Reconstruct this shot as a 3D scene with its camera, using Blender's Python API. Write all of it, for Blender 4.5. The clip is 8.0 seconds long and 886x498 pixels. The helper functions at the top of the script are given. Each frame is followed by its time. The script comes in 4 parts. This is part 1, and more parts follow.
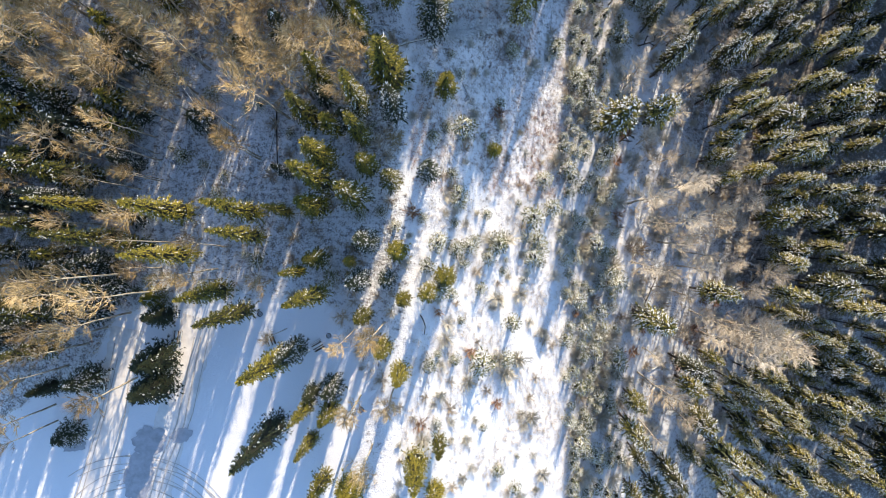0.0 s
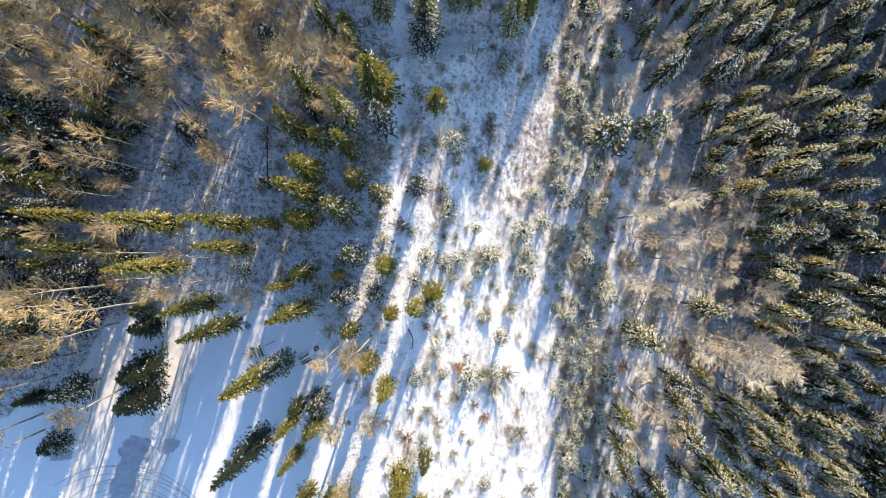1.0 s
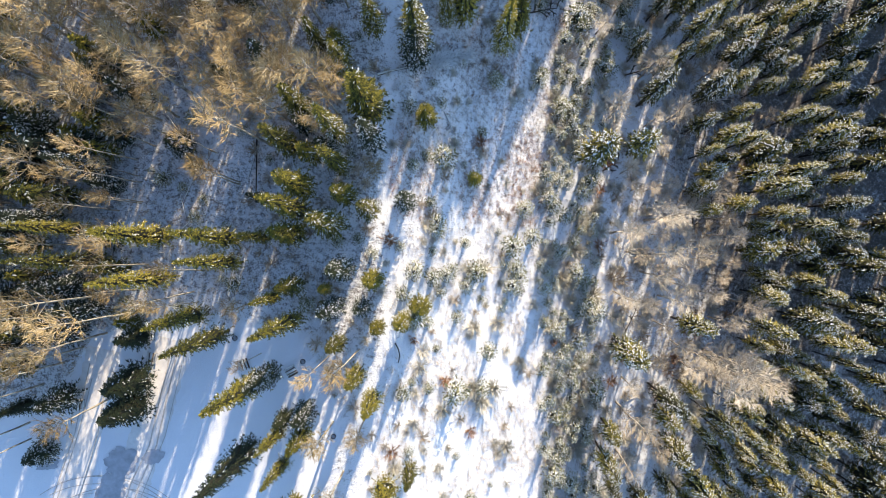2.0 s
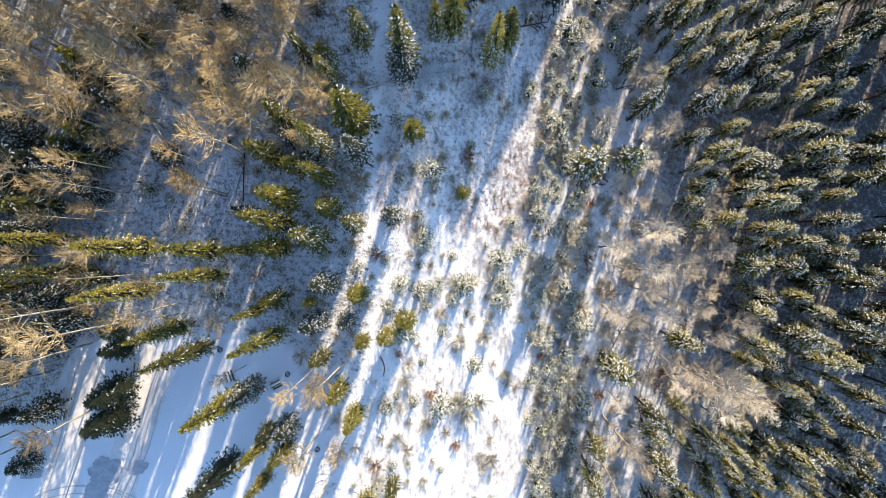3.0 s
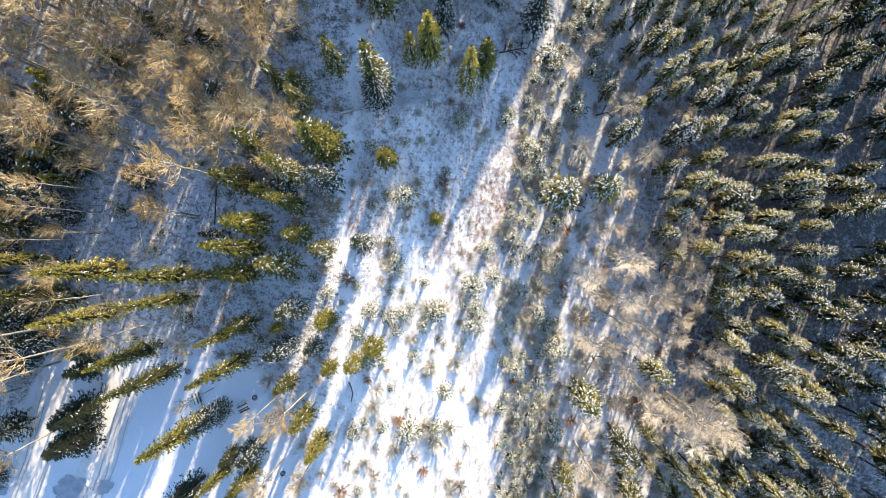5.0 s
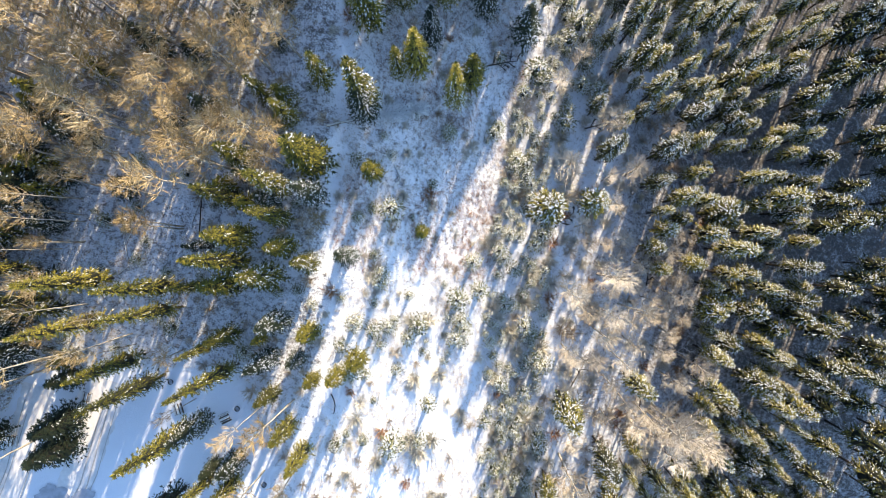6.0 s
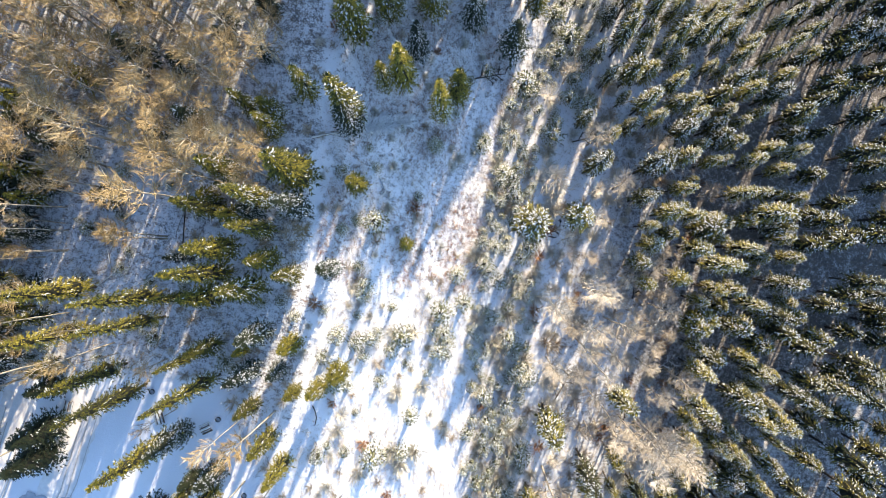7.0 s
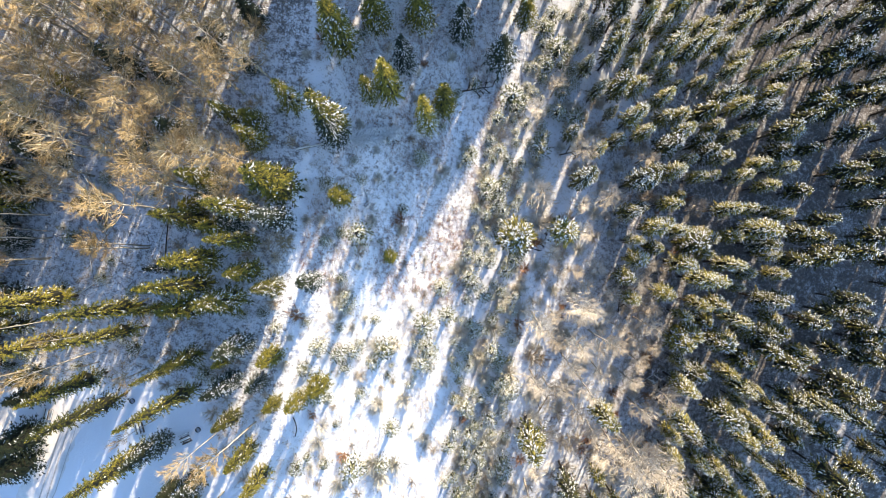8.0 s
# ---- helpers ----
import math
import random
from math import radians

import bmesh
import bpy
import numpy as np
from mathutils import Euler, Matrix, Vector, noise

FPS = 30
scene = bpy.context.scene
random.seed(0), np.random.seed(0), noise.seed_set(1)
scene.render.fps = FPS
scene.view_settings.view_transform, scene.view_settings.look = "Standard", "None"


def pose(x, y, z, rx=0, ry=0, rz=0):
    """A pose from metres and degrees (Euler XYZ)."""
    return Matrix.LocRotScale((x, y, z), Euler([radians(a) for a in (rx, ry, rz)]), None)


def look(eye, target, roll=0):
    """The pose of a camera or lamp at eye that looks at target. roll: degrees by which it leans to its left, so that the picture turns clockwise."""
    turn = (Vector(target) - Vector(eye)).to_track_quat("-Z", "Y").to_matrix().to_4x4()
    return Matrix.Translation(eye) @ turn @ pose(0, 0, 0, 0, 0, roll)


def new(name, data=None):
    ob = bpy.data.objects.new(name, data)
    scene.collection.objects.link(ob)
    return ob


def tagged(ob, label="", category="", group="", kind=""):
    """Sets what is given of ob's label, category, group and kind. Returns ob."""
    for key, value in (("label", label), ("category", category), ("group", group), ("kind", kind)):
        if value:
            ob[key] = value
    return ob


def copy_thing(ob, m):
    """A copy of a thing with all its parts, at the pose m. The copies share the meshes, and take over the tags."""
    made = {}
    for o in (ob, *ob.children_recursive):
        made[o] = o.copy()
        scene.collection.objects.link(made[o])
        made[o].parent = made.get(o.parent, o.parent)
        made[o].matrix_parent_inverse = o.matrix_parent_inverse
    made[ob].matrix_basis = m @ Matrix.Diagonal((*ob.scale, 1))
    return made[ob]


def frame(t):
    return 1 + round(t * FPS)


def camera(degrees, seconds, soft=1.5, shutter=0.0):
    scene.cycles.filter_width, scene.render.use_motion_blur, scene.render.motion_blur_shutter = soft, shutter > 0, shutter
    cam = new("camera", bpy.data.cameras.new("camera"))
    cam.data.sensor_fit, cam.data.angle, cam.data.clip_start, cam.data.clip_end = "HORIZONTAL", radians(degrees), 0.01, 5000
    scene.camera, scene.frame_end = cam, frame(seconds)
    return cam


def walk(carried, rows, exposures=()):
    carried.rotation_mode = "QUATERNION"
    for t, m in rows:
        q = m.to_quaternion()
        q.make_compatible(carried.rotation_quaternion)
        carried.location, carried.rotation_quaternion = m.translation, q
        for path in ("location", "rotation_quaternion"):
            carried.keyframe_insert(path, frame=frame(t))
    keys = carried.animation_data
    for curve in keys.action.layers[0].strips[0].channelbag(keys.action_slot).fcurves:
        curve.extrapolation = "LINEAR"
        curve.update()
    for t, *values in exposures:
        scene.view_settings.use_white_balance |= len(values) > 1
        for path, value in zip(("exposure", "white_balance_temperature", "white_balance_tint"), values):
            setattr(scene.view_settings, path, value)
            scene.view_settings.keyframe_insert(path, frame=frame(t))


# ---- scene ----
cam = camera(64.2, 8.0, soft=0.6)
METRES, EYE, TILT, LEAN, TURN = 23.0, 97.75, -90.0, 0.0, 0.0
EXPOSURE, KELVIN, TINT = 1.2, 6350, 9
ROWS = [
    (0.0, 0.0, 0.0, 0.0, -0.0, 0.0, 0.0),
    (0.5, 0.0394, -0.0016, 0.0388, 0.08, 0.05, -0.37),
    (1.0, 0.0812, -0.0028, 0.08, 0.18, 0.11, -0.76),
    (1.5, 0.1241, -0.0053, 0.122, 0.28, 0.18, -1.14),
    (3.0, 0.257, -0.0102, 0.2586, 0.47, 0.15, -2.23),
    (3.5, 0.2979, -0.0088, 0.3036, 0.45, 0.14, -2.59),
    (4.0, 0.3387, -0.0079, 0.351, 0.45, 0.1, -2.92),
    (4.5, 0.3808, -0.0072, 0.396, 0.46, 0.08, -3.27),
    (6.0, 0.5098, -0.0089, 0.5419, 0.43, -0.06, -4.44),
    (6.5, 0.5517, -0.0093, 0.5894, 0.36, -0.08, -4.86),
    (7.0, 0.5933, -0.0097, 0.6366, 0.31, -0.1, -5.29),
    (7.5, 0.6358, -0.0104, 0.6843, 0.26, -0.11, -5.73),
    (8.0, 0.6796, -0.0104, 0.7327, 0.19, -0.13, -6.18),
]
walk(cam, [(t, pose(0, 0, EYE, TILT, LEAN, TURN) @ pose(METRES * x, METRES * y, METRES * z, 90 + pitch, roll, yaw)) for t, x, y, z, yaw, pitch, roll in ROWS],
     exposures=[(0.0, EXPOSURE, KELVIN, TINT), (8.0, EXPOSURE + 0.42, KELVIN, TINT)])

# ---- world and sun ----
SUN_ELEV, SUN_AZ = 22.5, 17.0       # degrees over the horizon; degrees from +y towards +x
world = bpy.data.worlds.new("winter_sky")
scene.world = world
world.use_nodes = True
wn = world.node_tree.nodes
sky = wn.new("ShaderNodeTexSky")
sky.sky_type = "NISHITA"
sky.sun_disc = False
sky.sun_elevation = radians(SUN_ELEV)
sky.sun_rotation = radians(SUN_AZ)
sky.altitude, sky.air_density, sky.dust_density, sky.ozone_density = 1500, 1.0, 0.3, 2.0
wn["Background"].inputs[1].default_value = 0.15
world.node_tree.links.new(sky.outputs[0], wn["Background"].inputs[0])
sun_data = bpy.data.lights.new("sun", "SUN")
sun_data.energy, sun_data.angle, sun_data.color = 3.7, radians(0.5), (1.0, 0.81, 0.57)
sun = new("sun", sun_data)
ce, se = math.cos(radians(SUN_ELEV)), math.sin(radians(SUN_ELEV))
sun_way = Vector((math.sin(radians(SUN_AZ)) * ce, math.cos(radians(SUN_AZ)) * ce, se))
sun.matrix_world = look(tuple(sun_way * 300), (0, 0, 0))


# ---- materials ----
def shader(name, rough=0.8, spec=0.3):
    m = bpy.data.materials.new(name)
    m.use_nodes = True
    b = m.node_tree.nodes["Principled BSDF"]
    b.inputs["Roughness"].default_value = rough
    b.inputs["Specular IOR Level"].default_value = spec
    return m, m.node_tree.nodes, m.node_tree.links, b


def ramp(nodes, links, fac, stops):
    r = nodes.new("ShaderNodeValToRGB")
    while len(r.color_ramp.elements) < len(stops):
        r.color_ramp.elements.new(0.5)
    for el, (pos, col) in zip(r.color_ramp.elements, stops):
        el.position, el.color = pos, (*col, 1)
    links.new(fac, r.inputs[0])
    return r.outputs[0]


def noise_tex(nodes, links, vec, scale, detail=4.0, rough=0.6):
    n = nodes.new("ShaderNodeTexNoise")
    n.inputs["Scale"].default_value, n.inputs["Detail"].default_value, n.inputs["Roughness"].default_value = scale, detail, rough
    links.new(vec, n.inputs["Vector"])
    return n.outputs["Fac"]


def mixed(nodes, links, fac, a, b):
    m = nodes.new("ShaderNodeMix")
    m.data_type = "RGBA"
    for sock, val in ((0, fac), (6, a), (7, b)):
        if isinstance(val, (tuple, float)):
            m.inputs[sock].default_value = val if isinstance(val, float) else (*val, 1)
        else:
            links.new(val, m.inputs[sock])
    return m.outputs[2]


def maths(nodes, links, op, a, b):
    m = nodes.new("ShaderNodeMath")
    m.operation = op
    for i, val in enumerate((a, b)):
        if isinstance(val, (int, float)):
            m.inputs[i].default_value = val
        else:
            links.new(val, m.inputs[i])
    return m.outputs[0]


def bumped(nodes, links, b, height, strength, dist):
    n = nodes.new("ShaderNodeBump")
    n.inputs["Strength"].default_value, n.inputs["Distance"].default_value = strength, dist
    links.new(height, n.inputs["Height"])
    links.new(n.outputs[0], b.inputs["Normal"])


def leafy(name, stops, rough=0.7):
    """Foliage or twigs: colour by piece and by tree."""
    m, n, l, b = shader(name, rough, 0.25)
    geo, obj = n.new("ShaderNodeNewGeometry"), n.new("ShaderNodeObjectInfo")
    f = maths(n, l, "ADD", maths(n, l, "MULTIPLY", geo.outputs["Random Per Island"], 0.6), maths(n, l, "MULTIPLY", obj.outputs["Random"], 0.4))
    l.new(ramp(n, l, f, stops), b.inputs["Base Color"])
    return m


def bark(name, dark, light, scale):
    m, n, l, b = shader(name, 0.85, 0.2)
    tc = n.new("ShaderNodeTexCoord")
    mp = n.new("ShaderNodeMapping")
    mp.inputs["Scale"].default_value = (1, 1, 0.35)
    l.new(tc.outputs["Object"], mp.inputs["Vector"])
    f = noise_tex(n, l, mp.outputs[0], scale)
    l.new(ramp(n, l, f, [(0.35, dark), (0.62, light)]), b.inputs["Base Color"])
    bumped(n, l, b, f, 0.6, 0.03)
    return m


def snow_ground():
    m, n, l, b = shader("snow_ground", 0.6, 0.25)
    geo = n.new("ShaderNodeNewGeometry")
    at = n.new("ShaderNodeAttribute")
    at.attribute_name = "litter"
    pos = geo.outputs["Position"]
    coarse, mid, fine = noise_tex(n, l, pos, 0.22, 3), noise_tex(n, l, pos, 1.3, 5, 0.7), noise_tex(n, l, pos, 4.4, 3, 0.7)
    tint = mixed(n, l, coarse, (0.80, 0.82, 0.86), (0.88, 0.88, 0.88))
    cover = maths(n, l, "ADD", maths(n, l, "MULTIPLY", mid, 0.58), maths(n, l, "MULTIPLY", fine, 0.42))
    edge = maths(n, l, "SUBTRACT", 0.65, maths(n, l, "MULTIPLY", at.outputs["Fac"], 0.24))
    mask = maths(n, l, "MULTIPLY", maths(n, l, "SUBTRACT", cover, edge), 8.5)
    clampn = n.new("ShaderNodeClamp")
    l.new(mask, clampn.inputs[0])
    stalk = ramp(n, l, noise_tex(n, l, pos, 2.1, 2), [(0.35, (0.030, 0.024, 0.020)), (0.65, (0.16, 0.12, 0.085))])
    l.new(mixed(n, l, maths(n, l, "MULTIPLY", clampn.outputs[0], 0.85), tint, stalk), b.inputs["Base Color"])
    bumped(n, l, b, maths(n, l, "MULTIPLY", maths(n, l, "ADD", mid, fine), maths(n, l, "ADD", at.outputs["Fac"], 0.15)), 0.8, 0.35)
    return m


def plain(name, col, rough, var=0.25, scale=3.0, metal=0.0):
    m, n, l, b = shader(name, rough, 0.3)
    tc = n.new("ShaderNodeTexCoord")
    f = noise_tex(n, l, tc.outputs["Object"], scale)
    l.new(ramp(n, l, f, [(0.3, tuple(c * (1 - var) for c in col)), (0.7, tuple(min(1, c * (1 + var)) for c in col))]), b.inputs["Base Color"])
    b.inputs["Metallic"].default_value = metal
    bumped(n, l, b, f, 0.3, 0.02)
    return m


SNOW_GROUND = snow_ground()
NEEDLES = leafy("needles", [(0.0, (0.014, 0.020, 0.007)), (0.4, (0.080, 0.080, 0.013)), (0.7, (0.270, 0.225, 0.028)), (1.0, (0.470, 0.380, 0.065))])
NEEDLES_DARK = leafy("needles_dark", [(0.0, (0.010, 0.017, 0.012)), (0.5, (0.026, 0.037, 0.019)), (1.0, (0.070, 0.075, 0.028))])
NEEDLES_FROST = leafy("frosted_needles", [(0.0, (0.010, 0.013, 0.006)), (0.45, (0.050, 0.050, 0.012)), (0.72, (0.220, 0.185, 0.030)), (1.0, (0.440, 0.370, 0.095))])
BRANCH_SNOW = leafy("branch_snow", [(0.0, (0.66, 0.65, 0.60)), (0.4, (0.74, 0.74, 0.71)), (1.0, (0.88, 0.88, 0.87))])
FROST_PINE = leafy("frosted_pine_needles", [(0.0, (0.035, 0.042, 0.020)), (0.4, (0.140, 0.145, 0.065)), (0.75, (0.330, 0.315, 0.180)), (1.0, (0.560, 0.550, 0.440))])
TWIGS = leafy("twigs", [(0.0, (0.045, 0.032, 0.018)), (0.5, (0.32, 0.225, 0.095)), (1.0, (0.80, 0.63, 0.36))])
TWIGS_GREY = leafy("twigs_grey", [(0.0, (0.20, 0.15, 0.10)), (0.5, (0.50, 0.42, 0.31)), (1.0, (0.80, 0.74, 0.64))])
FROST = leafy("frosted_twigs", [(0.0, (0.30, 0.27, 0.18)), (0.4, (0.58, 0.54, 0.44)), (1.0, (0.84, 0.82, 0.76))])
RED_TWIGS = leafy("red_twigs", [(0.0, (0.20, 0.09, 0.04)), (1.0, (0.46, 0.25, 0.12))])
# near-black tone that carries the shade inside spruce and pine crowns
CROWN_SHADE = plain("crown_shade", (0.013, 0.014, 0.008), 0.9, 0.4, 3.0)
SPRUCE_BARK = bark("spruce_bark", (0.024, 0.019, 0.015), (0.075, 0.06, 0.045), 6.0)
ASPEN_BARK = bark("aspen_bark", (0.17, 0.135, 0.095), (0.58, 0.53, 0.43), 1.6)
PACKED_SNOW = plain("packed_snow", (0.80, 0.77, 0.73), 0.6, 0.12, 0.9)
DIRTY_SNOW = plain("dirty_snow", (0.55, 0.51, 0.46), 0.7, 0.3, 4.0)
# grey of the tree shadows painted on the camp snow
SHADOW_SNOW = plain("slush", (0.42, 0.43, 0.46), 0.45, 0.2, 1.2)
TABLE_WOOD = plain("table_wood", (0.10, 0.075, 0.055), 0.8, 0.3, 5.0)
RUSTY_STEEL = plain("rusty_steel", (0.05, 0.04, 0.035), 0.6, 0.4, 8.0, 0.6)


# ---- land ----
KX = [-14, -6, 0, 5, 13, 20, 27, 43, 57, 69, 85]
KZ = [0, -0.6, -3, -6.8, -11.3, -15.8, -20, -27.8, -34.5, -38, -39.5]


def land(x, y):
    x, y = np.asarray(x, float), np.asarray(y, float)
    z = sum(np.interp(x + d, KX, KZ) for d in (-4, -2, 0, 2, 4)) / 5
    z = z + 0.22 * np.clip(y - 57, 0, 45)      # unseen rise past the run, added so the trees on it shade further down
    rough = 0.25 + 0.75 * np.clip((x + 10) / 12, 0, 1)
    z = z + rough * (0.16 * np.sin(x * 0.9 + 1.3 * np.sin(y * 0.31)) * np.sin(y * 0.55 + 0.7 * np.sin(x * 0.23))
                     + 0.07 * np.sin(x * 2.3 + 1.9 * np.sin(y * 0.9)) * np.sin(y * 1.9 + x * 0.4))
    return z


def lz(x, y):
    return float(land(x, y))


def inside(x, y, poly):
    hit = False
    for (ax, ay), (bx, by) in zip(poly, poly[1:] + poly[:1]):
        if (ay > y) != (by > y) and x < (bx - ax) * (y - ay) / (by - ay) + ax:
            hit = not hit
    return hit


CAMP = [(-45, -8.5), (-17, -6.5), (-9.5, -20), (-15, -40), (-75, -40), (-66, -27), (-48, -15)]   # the open snow by the road


def run_left(y):
    return float(np.interp(y, [-40, 0, 23, 45, 60], [-9, -5.5, -6.5, -7, -7]))


def run_right(y):
    return float(np.interp(y, [-40, 0, 31, 56], [21.0, 19.5, 20.5, 29]))


def blend(a, b, f):
    f = min(1.0, max(0.0, f))
    return a + (b - a) * f


def litter_at(x, y):
    """How much dry growth shows through the snow."""
    if inside(x, y, CAMP):
        return 0.0
    x = x + 1.6 * noise.noise(Vector((x * 0.25, y * 0.25, 0))) + 0.8 * noise.noise(Vector((x * 0.8, y * 0.8, 5)))
    low = min(1.0, max(0.0, (y + 12) / 24))
    track = math.exp(-((x - float(np.interp(y, [-40, 0, 23, 45], [-8, -4.2, -5.2, -5.8]))) / 1.2) ** 2)
    run = blend(0.36, 0.66, (y + 8) / 25) * (1 - track)
    right = blend(0.52, blend(0.95, 1.15, low), (x - run_right(y) - 15) / 28) + 0.3 * noise.noise(Vector((x * 0.12, y * 0.12, 4)))
    left = (0.85 if y > 26 or x < -42 else blend(0.5, 0.72, (y + 9) / 6)) + 0.25 * noise.noise(Vector((x * 0.07, y * 0.07, 2)))
    return blend(left, blend(run, right, (x - run_right(y)) / 2.5), (x - run_left(y)) / 2.5)


def spread(inner_lo, inner_hi, step, outer):
    mid = list(np.arange(inner_lo, inner_hi + step / 2, step))
    lo, hi, w, d = [], [], step, 0.0
    while d < outer:
        w *= 1.35
        d += w
        lo.append(inner_lo - d)
        hi.append(inner_hi + d)
    return np.array(lo[::-1] + mid + hi)


def make_ground():
    xs, ys = spread(-66, 112, 0.75, 2500), spread(-54, 84, 0.75, 2500)
    gx, gy = np.meshgrid(xs, ys)
    gz = land(gx, gy)
    nx, ny = len(xs), len(ys)
    verts = np.stack([gx, gy, gz], -1).reshape(-1, 3)
    i = (np.arange(ny - 1)[:, None] * nx + np.arange(nx - 1)[None]).ravel()
    faces = np.stack([i, i + 1, i + nx + 1, i + nx], -1)
    me = bpy.data.meshes.new("ground")
    me.from_pydata(verts.tolist(), [], faces.tolist())
    me.polygons.foreach_set("use_smooth", np.ones(len(faces), bool))
    at = me.attributes.new("litter", "FLOAT", "POINT")
    at.data.foreach_set("value", np.array([litter_at(x, y) for x, y in verts[:, :2]], dtype=np.float32))
    me.materials.append(SNOW_GROUND)
    return tagged(new("ground", me), "snow-covered ground with dry grass, falling away down a slope", "ground", kind="structure")


make_ground()


# ---- mesh tools ----
class Pile:
    """Loose faces gathered into one mesh."""

    def __init__(self):
        self.v, self.f = [], []

    def add(self, verts, faces):
        k = len(self.v)
        self.v.extend(verts)
        self.f.extend([tuple(i + k for i in face) for face in faces])

    def frond(self, base, way, length, width, lift=0.12):
        """A needle spray: a spade-shaped leaf with a raised ridge."""
        side = way.cross(Vector((0, 0, 1)))
        side = side.normalized() if side.length > 1e-4 else Vector((1, 0, 0))
        up = side.cross(way)
        self.add([base, base + way * (length * 0.5) + side * width - up * (lift * 0.6 * length), base + way * length - up * (lift * 0.4 * length),
                  base + way * (length * 0.5) - side * width - up * (lift * 0.6 * length)], [(0, 1, 2), (0, 2, 3)])

    def spike(self, base, way, length, width):
        """A narrow tuft of needles: one blade, broad at its foot."""
        side = way.cross(Vector((0, 0, 1)))
        side = side.normalized() * width if side.length > 1e-4 else Vector((width, 0, 0))
        self.add([base - side, base + side, base + way * length], [(0, 1, 2)])

    def twig(self, a, b, width):
        """The last fine twig: one tapering blade."""
        side = (b - a).cross(Vector((0.3, 0.5, 1.0)))
        side = side.normalized() * width if side.length > 1e-5 else Vector((width, 0, 0))
        self.add([a - side, a + side, b], [(0, 1, 2)])

    def stick(self, a, b, ra, rb, sides=3):
        way = (b - a).normalized()
        s = way.orthogonal().normalized()
        u = way.cross(s)
        ring = [(math.cos(2 * math.pi * i / sides), math.sin(2 * math.pi * i / sides)) for i in range(sides)]
        if rb <= 0:
            self.add([a + (s * c + u * d) * ra for c, d in ring] + [b], [(i, (i + 1) % sides, sides) for i in range(sides)])
        else:
            self.add([a + (s * c + u * d) * ra for c, d in ring] + [b + (s * c + u * d) * rb for c, d in ring],
                     [(i, (i + 1) % sides, sides + (i + 1) % sides, sides + i) for i in range(sides)])

    def limb(self, pts, radii, sides=6):
        """A tapered bent tube."""
        rings = []
        for k, p in enumerate(pts):
            way = (pts[min(k + 1, len(pts) - 1)] - pts[max(k - 1, 0)]).normalized()
            s = Vector((1, 0, 0)) if abs(way.x) < 0.9 else Vector((0, 1, 0))
            s = (s - way * s.dot(way)).normalized()
            u = way.cross(s)
            rings.append([p + (s * math.cos(2 * math.pi * i / sides) + u * math.sin(2 * math.pi * i / sides)) * radii[k] for i in range(sides)])
        faces = [(k * sides + i, k * sides + (i + 1) % sides, (k + 1) * sides + (i + 1) % sides, (k + 1) * sides + i)
                 for k in range(len(pts) - 1) for i in range(sides)]
        faces.append(tuple((len(pts) - 1) * sides + i for i in range(sides)))
        self.add([v for r in rings for v in r], faces)

    def mesh(self, name, material, smooth=False):
        me = bpy.data.meshes.new(name)
        me.from_pydata([tuple(v) for v in self.v], [], self.f)
        if smooth:
            me.polygons.foreach_set("use_smooth", np.ones(len(me.polygons), bool))
        me.materials.append(material)
        return me


def part(name, pile, material, parent, label="", smooth=False, kind=""):
    ob = new(name, pile.mesh(name, material, smooth))
    ob.parent = parent
    return tagged(ob, label, kind=kind)


STORE = -400.0   # the patterns stand far under the land until they are copied, then are removed


def polar(az, pitch):
    return Vector((math.cos(az) * math.cos(pitch), math.sin(az) * math.cos(pitch), math.sin(pitch)))


